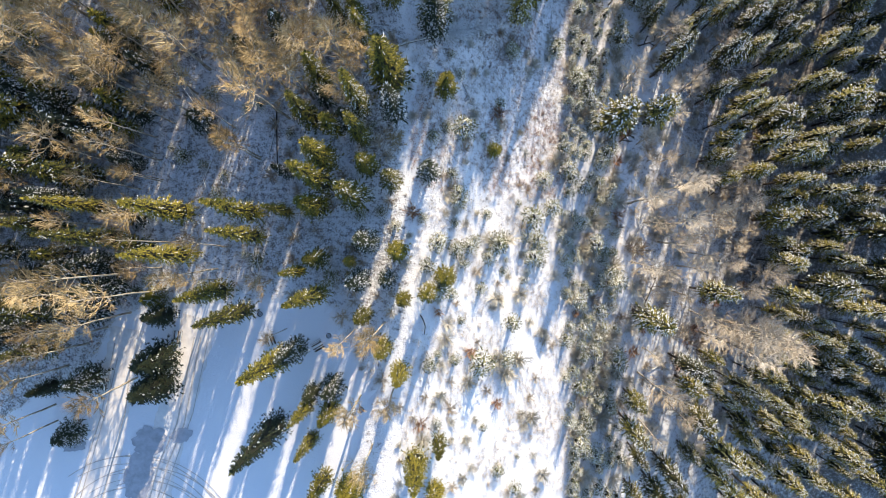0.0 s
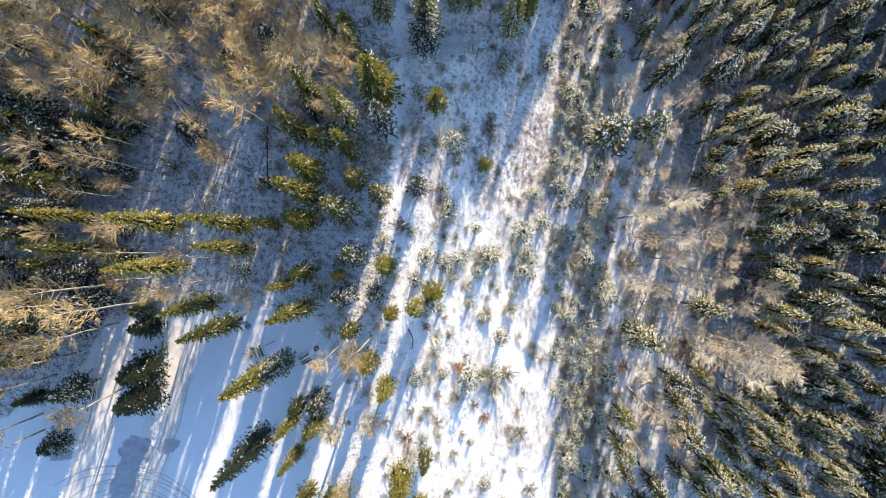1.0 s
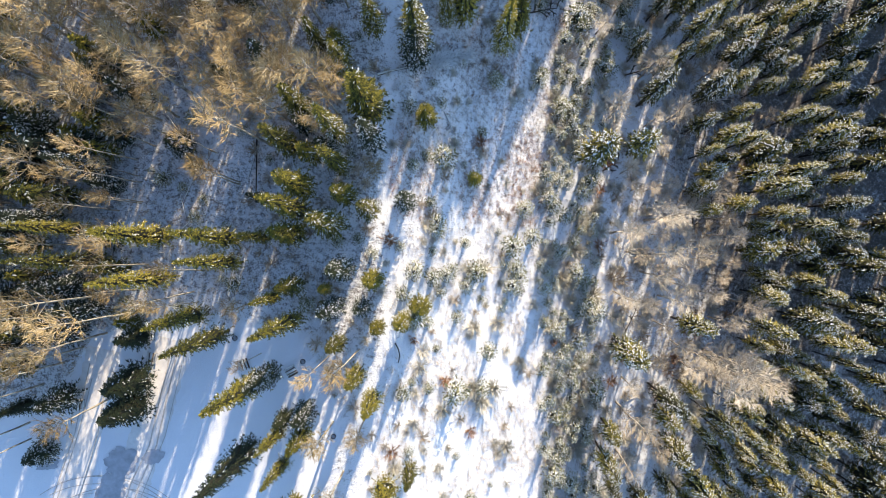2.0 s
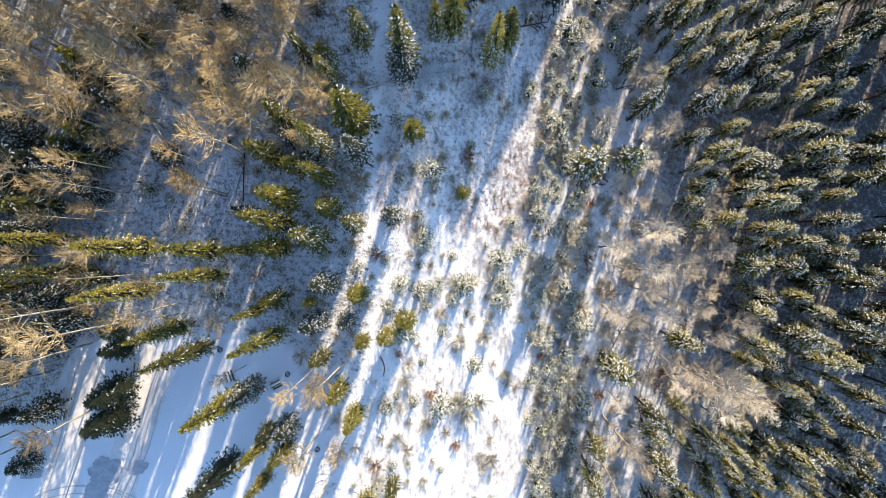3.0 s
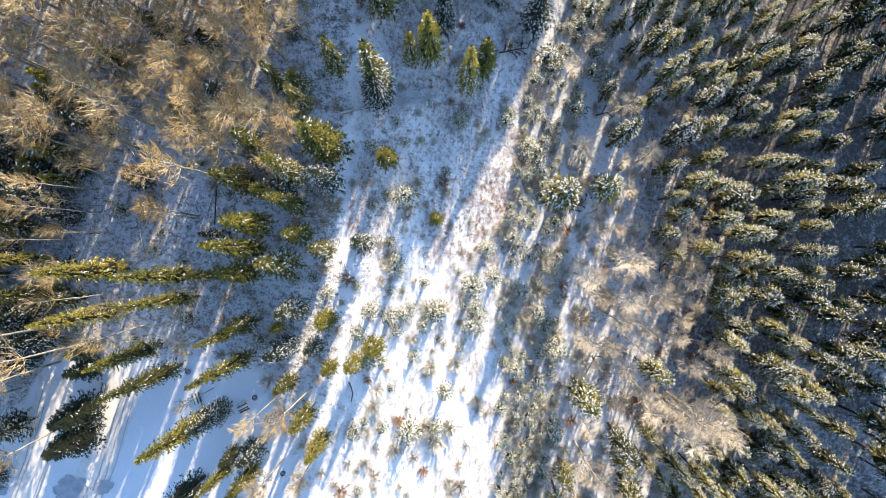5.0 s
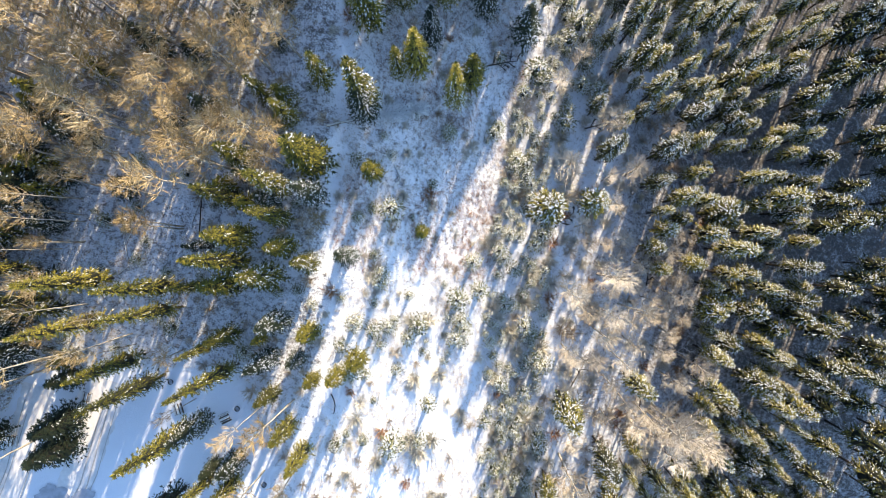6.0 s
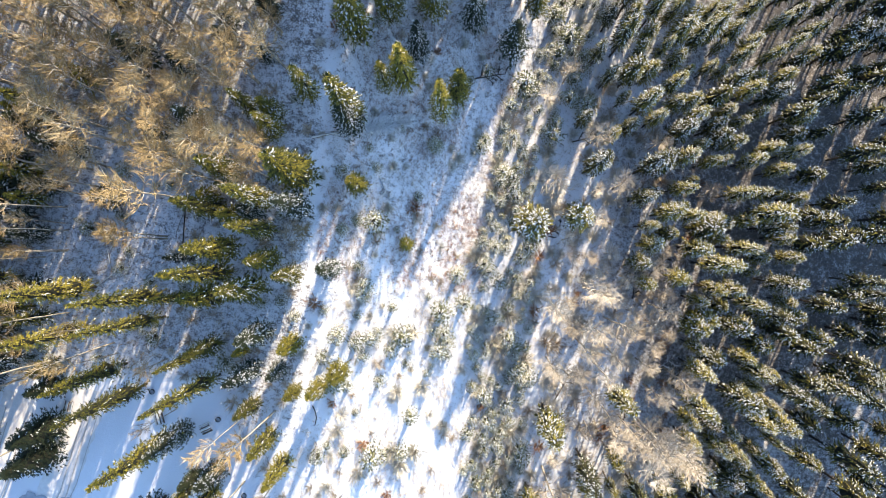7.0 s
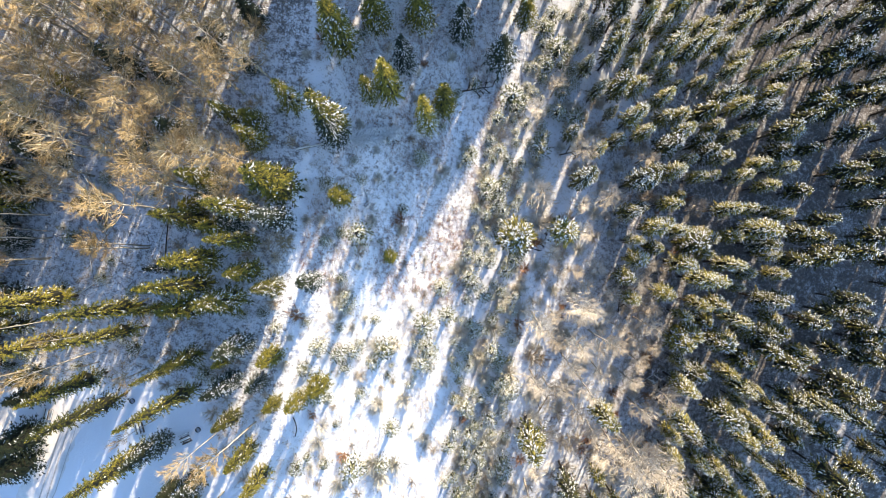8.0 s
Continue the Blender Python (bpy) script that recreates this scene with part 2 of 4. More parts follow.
# ---- trees ----
def spruce_piles(rng, h=18.0, r=2.0, snow=0.3, step=0.6, clear=0.12, full=0.7, heart=0.62, top=-1.0, fine=False, tuft=1.0):
    trunk, crown, white, core = Pile(), Pile(), Pile(), Pile()
    bend, drift = rng.uniform(-0.15, 0.15), rng.uniform(0, 90)
    pts = [Vector((bend * math.sin(k / 6 * 3), 0, h * k / 6 * 0.985 - (0.6 if k == 0 else 0))) for k in range(7)]
    trunk.limb(pts, [0.20 - 0.18 * k / 6 for k in range(7)], 6)
    # near-black core: the shade between the boughs built as a solid
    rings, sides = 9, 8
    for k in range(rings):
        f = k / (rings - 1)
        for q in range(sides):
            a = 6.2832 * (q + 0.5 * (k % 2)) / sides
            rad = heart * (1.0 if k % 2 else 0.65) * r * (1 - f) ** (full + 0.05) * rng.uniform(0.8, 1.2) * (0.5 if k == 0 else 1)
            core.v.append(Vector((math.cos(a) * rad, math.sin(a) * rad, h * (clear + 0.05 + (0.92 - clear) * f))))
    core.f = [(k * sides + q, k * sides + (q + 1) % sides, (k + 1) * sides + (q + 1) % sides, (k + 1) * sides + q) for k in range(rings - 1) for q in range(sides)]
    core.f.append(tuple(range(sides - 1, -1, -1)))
    for k in range(int(150 * clear)):
        at = Vector((0, 0, h * clear * rng.uniform(0.12, 1.0)))
        end = at + polar(k * 2.4, rng.uniform(-0.5, 0.2)) * r * rng.uniform(0.3, 0.75)
        trunk.twig(at, end, 0.035)
        mid = at.lerp(end, 0.5)
        trunk.twig(mid, mid + polar(k * 2.4 + rng.choice((-0.8, 0.8)), -0.2) * r * 0.3, 0.025)
    z = clear * h
    while z < h - 0.1:
        f = (z - clear * h) / (h * (1 - clear))
        reach = r * ((1 - f) ** full) * rng.uniform(0.78, 1.12) + 0.16
        if f < 0.08:
            reach *= 0.7
        count = max(4, int(3.5 + 5.5 * reach / r + rng.random()))
        turn = rng.uniform(0, 6.3)
        for k in range(count):
            az = turn + 6.283 * k / count + rng.uniform(-0.3, 0.3)
            pitch = -0.30 + 0.75 * f ** 2 + rng.uniform(-0.15, 0.15)
            ln = reach * rng.uniform(0.72, 1.2)
            root = Vector((0, 0, z + rng.uniform(-0.15, 0.15)))
            way = polar(az, pitch)
            laden = noise.noise(Vector((math.cos(az) * 1.4, math.sin(az) * 1.4, z * 0.55 + drift))) * 0.75 + rng.uniform(-0.22, 0.22) < snow * (1 + top * (f - 0.5)) - 0.5
            bits = 5 if ln > 1.5 else (4 if ln > 0.9 else 3)
            for j in range(bits):
                s = (j + 0.9) / bits * 0.85
                a2 = az + (0 if j == bits - 1 else rng.choice((-1, 1)) * rng.uniform(0.3, 0.8))
                w2 = polar(a2, pitch - rng.uniform(-0.15, 0.75))
                size = tuft * (0.34 + 0.38 * ln / bits) * rng.uniform(0.75, 1.4)
                at = root + way * (ln * s) - Vector((0, 0, 0.12 * ln * s * s)) - w2 * (size * 0.35)
                if fine:
                    for q in (-1.2, -0.4, 0.4, 1.2):
                        w3 = polar(a2 + q * rng.uniform(0.5, 0.9), pitch - rng.uniform(-0.3, 0.7))
                        crown.spike(at + w2 * (size * rng.uniform(-0.1, 0.4)), w3, size * rng.uniform(0.55, 0.95), size * rng.uniform(0.09, 0.15))
                else:
                    crown.frond(at, w2, size, size * rng.uniform(0.14, 0.22))
                    crown.spike(at, polar(a2 + rng.choice((-0.7, 0.7)), pitch - rng.uniform(0.0, 0.7)), size * 0.9, size * 0.14)
                if laden and rng.random() < 0.4 + 0.5 * s:
                    for q in (0, 1) if rng.random() < 0.35 else (0,):
                        w3 = polar(a2 + rng.uniform(-0.7, 0.7), pitch - rng.uniform(-0.1, 0.5))
                        white.frond(at + Vector((0, 0, 0.06)) + w2 * (size * rng.uniform(0.05, 0.5)), w3, size * rng.uniform(0.25, 0.95), size * rng.uniform(0.08, 0.19), 0.2)
        z += step * rng.uniform(0.8, 1.2) * (1 - 0.35 * f)
    for k in range(3):
        crown.frond(Vector((0, 0, h - 0.5)), polar(k * 2.1, 1.1), 0.7, 0.13)
    return trunk, crown, white, core


def spruce(seed, snow, needles, label, step=0.41, clear=0.12, r=2.0, full=0.7, heart=0.5, top=-1.0, fine=False, tuft=1.0):
    root = new("spruce_tree")
    t, c, w, inner = spruce_piles(random.Random(seed), r=r, snow=snow, step=step, clear=clear, full=full, heart=heart, top=top, fine=fine, tuft=tuft)
    part("trunk", t, SPRUCE_BARK, root, smooth=True)
    part("crown", c, needles, root, kind="stuff")
    part("core", inner, CROWN_SHADE, root, "dark solid standing in for shade inside the crown")
    part("branch_snow", w, BRANCH_SNOW, root, "white snow lying on the boughs", kind="stuff")
    return tagged(root, label, "spruce tree", "spruce trees")


def bare_piles(rng, h=16.0, r=2.0, low=0.58, limbs=15, fine=8):
    trunk, crown = Pile(), Pile()
    lean = Vector((rng.uniform(-0.6, 0.6), rng.uniform(-0.6, 0.6), 0))
    pts = [Vector((rng.uniform(-0.08, 0.08), rng.uniform(-0.08, 0.08), h * k / 9)) + lean * (k / 9) ** 2 for k in range(10)]
    pts[0] = Vector((0, 0, -0.6))
    trunk.limb(pts, [0.17 - 0.14 * k / 9 for k in range(10)], 6)

    def on_trunk(f):
        k = min(int(f * 9), 8)
        return pts[k].lerp(pts[k + 1], f * 9 - k)

    for i in range(limbs):
        f = low + (0.98 - low) * (i + rng.random()) / limbs
        az, pitch = i * 2.4 + rng.uniform(-0.4, 0.4), rng.uniform(0.45, 0.9)
        ln = r * 1.2 * (1.15 - 0.75 * (f - low) / (1 - low)) * rng.uniform(0.7, 1.15)
        a = on_trunk(f)
        b = a + polar(az, pitch) * ln * 0.55
        c = b + polar(az + rng.uniform(-0.3, 0.3), pitch + 0.15) * ln * 0.5
        trunk.stick(a, b, 0.05, 0.036)
        trunk.stick(b, c, 0.036, 0.008)
        for j in range(7):
            s = 0.2 + 0.8 * (j + rng.random() * 0.6) / 7
            p = a.lerp(b, s / 0.55) if s < 0.55 else b.lerp(c, (s - 0.55) / 0.45)
            w = polar(az + rng.choice((-1, 1)) * rng.uniform(0.4, 1.1), pitch + rng.uniform(-0.2, 0.4))
            q = p + w * ln * rng.uniform(0.28, 0.45)
            crown.twig(p, q, 0.048)
            for _ in range(fine):
                m = p.lerp(q, rng.uniform(0.2, 1.0))
                crown.twig(m, m + (w + Vector((rng.uniform(-0.8, 0.8), rng.uniform(-0.8, 0.8), rng.uniform(-0.3, 0.6)))).normalized() * rng.uniform(0.5, 1.3), 0.023)
    return trunk, crown


def bare_tree(seed, twigs, label, low=0.62, limbs=17, fine=5):
    root = new("aspen_tree")
    t, c = bare_piles(random.Random(seed), low=low, limbs=limbs, fine=fine)
    part("trunk", t, ASPEN_BARK, root, smooth=True)
    part("crown", c, twigs, root, "fine tan leafless twigs", kind="stuff")
    return tagged(root, label, "bare tree", "bare aspen trees")


def sapling(seed, snow, needles, label, n=235):
    """A young bushy pine, 3 m high."""
    rng = random.Random(seed)
    root = new("pine_sapling")
    stem, crown, white = Pile(), Pile(), Pile()
    stem.limb([Vector((0, 0, -0.4)), Vector((0.05, 0, 1.2)), Vector((0, 0.04, 2.7))], [0.06, 0.045, 0.015], 5)
    for k in range(n):
        f = (k + rng.random()) / n
        az, pitch = k * 2.4, rng.uniform(-0.9, 0.5)
        rad = (1.25 * (1 - f) ** 0.6 + 0.1) * rng.uniform(0.35, 1.0)
        at = Vector((math.cos(az) * rad, math.sin(az) * rad, 0.25 + 2.5 * f - 0.2 * rad + rng.uniform(-0.2, 0.2)))
        w, size = polar(az + rng.uniform(-0.6, 0.6), pitch), rng.uniform(0.17, 0.33)
        crown.frond(at, w, size, size * 0.24)
        if rng.random() < snow:
            white.frond(at + Vector((0, 0, 0.05)), polar(az + rng.uniform(-1, 1), pitch), size * rng.uniform(0.5, 1.0), size * rng.uniform(0.14, 0.26), 0.22)
    # small dark core for the shade within the young pine
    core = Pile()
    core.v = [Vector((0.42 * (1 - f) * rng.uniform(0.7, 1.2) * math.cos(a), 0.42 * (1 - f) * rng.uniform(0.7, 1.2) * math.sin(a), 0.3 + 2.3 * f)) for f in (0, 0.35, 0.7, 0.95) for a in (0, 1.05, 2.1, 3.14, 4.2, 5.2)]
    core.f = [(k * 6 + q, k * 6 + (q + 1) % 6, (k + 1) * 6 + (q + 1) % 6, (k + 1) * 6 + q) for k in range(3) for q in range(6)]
    part("core", core, CROWN_SHADE, root, "dark solid standing in for shade inside the crown")
    part("stem", stem, SPRUCE_BARK, root)
    part("crown", crown, needles, root, kind="stuff")
    part("branch_snow", white, BRANCH_SNOW, root, "white snow lying on the boughs", kind="stuff")
    return tagged(root, label, "young pine", "young pines")


def shrub(seed, twigs, label, n=26):
    """A leafless bush of many stems, about 2 m high."""
    rng = random.Random(seed)
    root = new("leafless_shrub")
    stems, fine = Pile(), Pile()
    for k in range(n):
        az, pitch = k * 2.4, rng.uniform(0.7, 1.35)
        a = Vector((rng.uniform(-0.25, 0.25), rng.uniform(-0.25, 0.25), -0.15))
        b = a + polar(az, pitch) * rng.uniform(0.9, 1.6)
        stems.stick(a, b, 0.03, 0.018)
        for _ in range(12):
            m = a.lerp(b, rng.uniform(0.3, 1.0))
            q = m + (polar(az + rng.uniform(-0.9, 0.9), pitch + rng.uniform(-0.4, 0.2))) * rng.uniform(0.5, 1.0)
            fine.twig(m, q, 0.024)
    part("stem_clump", stems, twigs, root, kind="stuff")
    part("crown", fine, twigs, root, kind="stuff")
    return tagged(root, label, "shrub", "leafless shrubs")


GREEN = [spruce(k, 0.28, NEEDLES, "tall narrow spruce, yellow-green with little snow", step=0.4, fine=True, heart=0.6, tuft=0.74) for k in (1, 2, 3, 4)]
# dark green needles, deepened for the shade these spruces stand in
DARK = [spruce(k, 0.24, NEEDLES_DARK, "broad dark green spruce beside the snowy road, its shade kept in the needle colour", step=0.36, fine=True, heart=0.66, tuft=0.68) for k in (5,)]
MIXED = [spruce(k, 0.55, NEEDLES, "green spruce with snow on its boughs", step=0.38, fine=True, tuft=0.78) for k in (11, 12, 13)]
WHITE = [spruce(k, 0.78, NEEDLES_DARK, "dark spruce heavily loaded with snow", step=0.38, fine=True, tuft=0.78) for k in (21, 22, 23)]
SLOPE = [spruce(k, 0.62, NEEDLES_FROST, "tall slender snow-flecked spruce on the slope", step=0.46, clear=0.36, r=2.2, full=0.48, heart=0.56, top=0.3, tuft=0.88) for k in (31, 32, 33, 34)]
FAR_SLOPE = [spruce(k, 0.56, NEEDLES_FROST, "tall snow-flecked spruce", step=0.8, clear=0.36, r=2.3, full=0.5, heart=0.58, top=0.3) for k in (36, 37, 38)]
SMALL = [spruce(k, 0.5, NEEDLES_DARK if k == 27 else NEEDLES, "small spruce under bare aspens, flecked with snow", step=0.9) for k in (27, 28, 29)]
FAR_WHITE = [spruce(k, 0.7, NEEDLES, "snow-laden spruce", step=1.7, heart=0.75) for k in (25, 26)]
ASPEN = [bare_tree(k, TWIGS, "leafless aspen with pale trunk and golden twigs") for k in (41, 42, 43, 44)]
GREY = [bare_tree(k, TWIGS_GREY, "leafless grey-tan tree with a wide twiggy crown", 0.4, 16, 5) for k in (51, 52, 53)]
YOUNG = [sapling(k, 0.50, FROST_PINE, "young pine covered with fresh snow") for k in (61, 62, 63, 64)]
YOUNG_WHITE = [sapling(k, 0.7, FROST_PINE, "young pine bent white under snow") for k in (71, 72)]
SHRUBS = [shrub(k, TWIGS_GREY, "leafless tan shrub standing in snow") for k in (81, 82, 83)]
FROSTED = [shrub(k, FROST, "leafless shrub white with hoar frost and snow", 40) for k in (86, 87, 88)]
REDDISH = [shrub(k, RED_TWIGS, "leafless reddish-brown shrub in snow") for k in (91, 92)]
PATTERNS = SMALL + FAR_SLOPE + FAR_WHITE + GREEN + DARK + MIXED + WHITE + SLOPE + ASPEN + GREY + YOUNG + YOUNG_WHITE + SHRUBS + REDDISH + FROSTED
taken = []
plant_rng = random.Random(7)


def plant(kinds, x, y, sx, sz):
    ob = kinds[plant_rng.randrange(len(kinds))]
    hill = min(1.0, max(0.0, (x - 18) / 12))      # on the slope the trees lean a little uphill
    lean = Matrix.Rotation(-0.046 * hill + plant_rng.uniform(-0.02, 0.02), 4, "Y") @ Matrix.Rotation(0.02 * hill + plant_rng.uniform(-0.02, 0.02), 4, "X")
    m = Matrix.Translation((x, y, lz(x, y))) @ lean @ Matrix.LocRotScale(None, Euler((0, 0, plant_rng.uniform(0, 6.28))), (sx, sx, sz))
    taken.append((x, y))
    return copy_thing(ob, m)


def free(x, y, gap):
    return all((x - a) ** 2 + (y - b) ** 2 > gap * gap for a, b in taken)


# trees that stand where they can be told apart: x, y, height, crown radius
RUN_PINES = [(30.8, 51.6, 2.8), (27.9, 54.4, 2.3), (29.1, 48.6, 2.1), (23.8, 42.1, 2.7), (21.8, 38.4, 1.8), (17.5, 42.9, 1.3), (10.5, 29.8, 1.5), (17.4, 31.1, 1.6),
    (29.4, 35.0, 2.3), (35.0, 40.9, 2.4), (21.3, 27.5, 2.0), (23.3, 25.2, 1.8), (-2.0, 24.1, 1.3), (-1.3, 15.9, 1.2), (10.4, 30.2, 1.4), (18.1, 32.0, 1.5),
    (13.7, 4.9, 2.2), (8.2, 0.9, 2.0), (3.0, -2.0, 1.1), (-2.3, -2.3, 1.3), (1.3, -6.4, 1.1), (6.4, 5.1, 1.0), (5.5, -16.7, 2.4), (1.7, -15.9, 1.1),
    (-1.9, -16.3, 1.4), (9.5, -16.6, 1.6), (10.4, -11.1, 1.7), (10.9, -36.2, 1.2), (2.4, 7.0, 1.6), (1.9, -0.0, 1.6), (-0.5, -5.4, 2.2)]
RUN_WHITE_PINES = [(3.1, 17.4, 2.3), (2.3, 8.0, 1.6), (23.2, 26.9, 1.8), (24.2, 23.8, 1.7), (19.6, 12.8, 1.9), (15.6, 10.7, 1.8), (20.6, 11.5, 1.7), (17.1, 6.3, 1.9), (12.7, 1.8, 1.2), (15.1, 0.1, 1.7),
    (15.1, -2.1, 1.1), (12.9, -3.6, 0.7), (6.8, -1.2, 1.5), (4.7, 1.3, 1.1), (-0.7, 0.9, 1.7), (5.5, -5.8, 1.2), (-6.6, 3.2, 1.0), (21.6, -8.2, 1.9),
    (22.7, -12.8, 1.9), (19.6, -14.4, 1.6), (21.6, -31.1, 2.1), (29.1, -5.6, 2.0), (25.8, -10.2, 1.8), (29.1, -18.9, 2.1), (24.8, -33.4, 2.0), (3.8, 0.4, 1.5),
    (13.8, -1.2, 1.9), (14.4, 1.5, 1.7), (12.4, -4.7, 0.9), (27.8, -5.8, 1.9), (25.1, 0.8, 2.1), (2.5, 25.3, 1.0)]
FROSTED_SHRUBS = [(14.2, 28.7, 1.5), (4.7, 25.9, 1.1), (20.6, 28.8, 2.1), (18.1, 14.0, 2.2), (19.6, 3.7, 1.9), (0.5, -12.9, 1.7), (9.5, -18.8, 2.1), (3.8, -19.4, 1.7),
    (11.8, -6.9, 1.9), (8.2, -7.6, 2.2), (15.6, -13.2, 1.7), (-0.3, -20.9, 1.4), (23.2, -36.9, 2.4), (15.6, -35.4, 1.8), (13.7, -26.2, 1.8), (29.1, 32.4, 2.2),
    (25.8, 9.5, 2.0), (24.8, 4.7, 2.8), (22.7, 0.1, 2.0), (24.2, -3.6, 2.1), (26.9, -15.0, 2.6), (25.8, -22.4, 2.3), (25.8, -28.0, 2.6), (9.7, 1.4, 1.9),
    (7.2, 1.3, 2.1), (8.3, -16.7, 2.5), (11.6, -16.9, 2.1), (28.5, -2.9, 2.3), (23.3, -1.1, 2.0), (4.6, 19.7, 1.2), (21.1, 36.2, 1.5), (38.1, 3.3, 2.6)]
LEFT_SPRUCES = [(-34.4, 4.8, 24.1, 1.6), (-24.9, 4.6, 25.0, 1.4), (-44.6, 5.4, 22.2, 1.2), (-51.2, 3.1, 18.2, 1.4), (-42.6, 1.4, 24.7, 1.4), (-24.5, 1.6, 25.0, 1.2),
    (-33.9, -0.6, 24.5, 1.4), (-29.2, -5.4, 21.2, 1.4), (-26.2, -8.0, 23.7, 1.4), (-37.8, -14.6, 11.7, 2.3), (-38.0, -18.1, 11.8, 2.3), (-20.7, -14.0, 25.0, 1.7),
    (-22.1, -23.3, 25.0, 1.8), (-18.0, -20.9, 15.6, 1.0), (-15.0, -21.3, 12.3, 1.3), (-17.5, -25.3, 14.2, 1.0), (-16.0, -30.8, 12.4, 1.3), (-16.1, -5.7, 25.0, 1.3),
    (-16.5, -1.3, 13.5, 1.4), (-12.6, -1.7, 8.1, 0.8), (-10.6, -8.9, 10.6, 1.2), (-6.1, -0.2, 10.6, 1.4), (-5.4, -6.8, 8.1, 1.1), (-5.8, -16.4, 15.0, 1.3),
    (-8.0, -13.1, 13.7, 1.3)]
CLUSTER_SPRUCES = [(-6.9, 22.7, 22.0, 2.6), (-17.4, 16.9, 20.5, 1.5), (-10.6, 14.8, 21.3, 1.3), (-15.6, 11.9, 20.5, 1.8), (-9.9, 11.1, 15.4, 1.5), (-6.9, 9.2, 14.0, 1.4),
    (-15.7, 8.6, 24.6, 1.6), (-16.7, 5.7, 16.2, 1.7), (-11.7, 6.9, 18.5, 1.9), (-20.7, 4.9, 16.4, 0.9), (-19.1, -2.8, 16.9, 0.9), (-3.7, -28.5, 16.9, 1.7),
    (-0.5, -26.6, 12.1, 1.1), (-1.1, -33.3, 8.9, 1.3), (0.2, -3.8, 11.5, 1.5), (-1.3, 32.1, 25.0, 2.0), (5.3, 38.2, 20.3, 1.9), (13.3, 37.8, 17.3, 1.8),
    (-13.7, 30.7, 15.2, 1.3), (0.4, 22.4, 11.8, 1.5), (-12.6, -32.4, 8.4, 1.9), (7.6, 14.7, 3.6, 1.1), (-38.8, -6.6, 7.2, 1.5)]
SNOWY_SPRUCES = [(-16.0, 22.1, 17.9, 1.7), (-10.8, 18.8, 23.5, 1.5), (-6.6, 18.2, 20.1, 1.6), (-20.8, 10.3, 11.6, 0.9), (-10.2, 1.1, 15.7, 1.6), (-11.2, -4.0, 14.6, 1.5),
    (-7.5, -4.0, 9.4, 1.2), (-1.9, -6.0, 11.9, 1.4), (-2.0, 10.3, 14.3, 1.4), (-1.2, 30.6, 15.2, 1.9), (-11.3, 30.9, 11.0, 1.6),
    (-12.2, 28.0, 6.6, 1.1), (2.8, 36.9, 14.9, 1.3), (11.0, 34.6, 24.5, 1.6), (7.1, 42.6, 16.7, 1.6), (-1.6, 43.4, 21.1, 2.3), (21.0, 46.8, 18.1, 2.2),
    (14.7, 49.2, 16.7, 1.8), (24.5, 54.5, 12.8, 1.7), (2.7, 47.6, 14.7, 2.1), (8.4, 49.5, 16.5, 2.0), (-7.0, 34.1, 15.2, 1.5), (-11.0, 28.5, 14.6, 1.3)]
SLOPE_SPRUCES = [(35.8, 29.7, 25.0, 1.4), (45.6, 31.0, 25.0, 1.3), (45.2, 26.0, 19.1, 1.2), (52.2, 28.6, 20.4, 1.1), (50.1, 24.0, 22.4, 1.4), (57.9, 22.6, 19.8, 2.0),
    (69.4, 26.4, 22.2, 1.8), (70.9, 23.7, 20.7, 1.5), (34.3, 21.5, 21.6, 1.8), (26.4, 19.9, 22.5, 2.2), (46.0, 15.7, 16.9, 1.3), (47.9, 12.0, 16.3, 1.1),
    (53.9, 13.5, 18.3, 1.4), (59.9, 16.2, 25.0, 1.4), (72.9, 14.2, 21.0, 1.4), (58.0, 5.5, 18.2, 1.9), (65.3, 5.8, 18.1, 1.6), (72.3, 8.0, 11.7, 1.6),
    (77.9, 8.3, 12.9, 1.5), (55.4, 55.8, 21.4, 1.6), (42.2, 49.3, 17.7, 1.0), (60.1, 47.5, 22.5, 1.3), (68.8, 47.2, 18.6, 1.5), (83.5, 59.2, 20.2, 1.4)]
DEEP_SPRUCES = [(36.3, 30.0, 20.7, 1.0), (47.6, 31.5, 19.5, 1.4), (59.5, 38.1, 17.2, 1.5), (56.0, 30.6, 10.7, 0.9), (47.6, 27.3, 14.7, 1.1), (51.5, 24.8, 19.7, 1.2),
    (60.9, 24.0, 12.8, 1.5), (72.9, 26.8, 16.0, 1.5), (60.1, 6.8, 16.2, 1.8), (67.3, 6.3, 14.9, 1.7), (62.6, -0.1, 14.4, 1.8), (73.1, 8.4, 20.6, 1.4),
    (81.9, 4.6, 16.2, 1.6), (60.4, 12.2, 18.9, 1.2), (32.3, -10.4, 25.0, 1.8), (39.5, -18.3, 24.8, 1.4), (42.1, -27.3, 17.2, 2.0), (48.4, -21.6, 25.0, 1.1),
    (53.7, -20.9, 25.0, 1.1), (44.0, -6.8, 23.0, 1.5), (58.1, -7.1, 25.0, 1.4), (68.3, -7.2, 21.2, 1.8), (67.8, -16.0, 18.3, 1.1), (67.4, -20.3, 18.1, 1.5)]
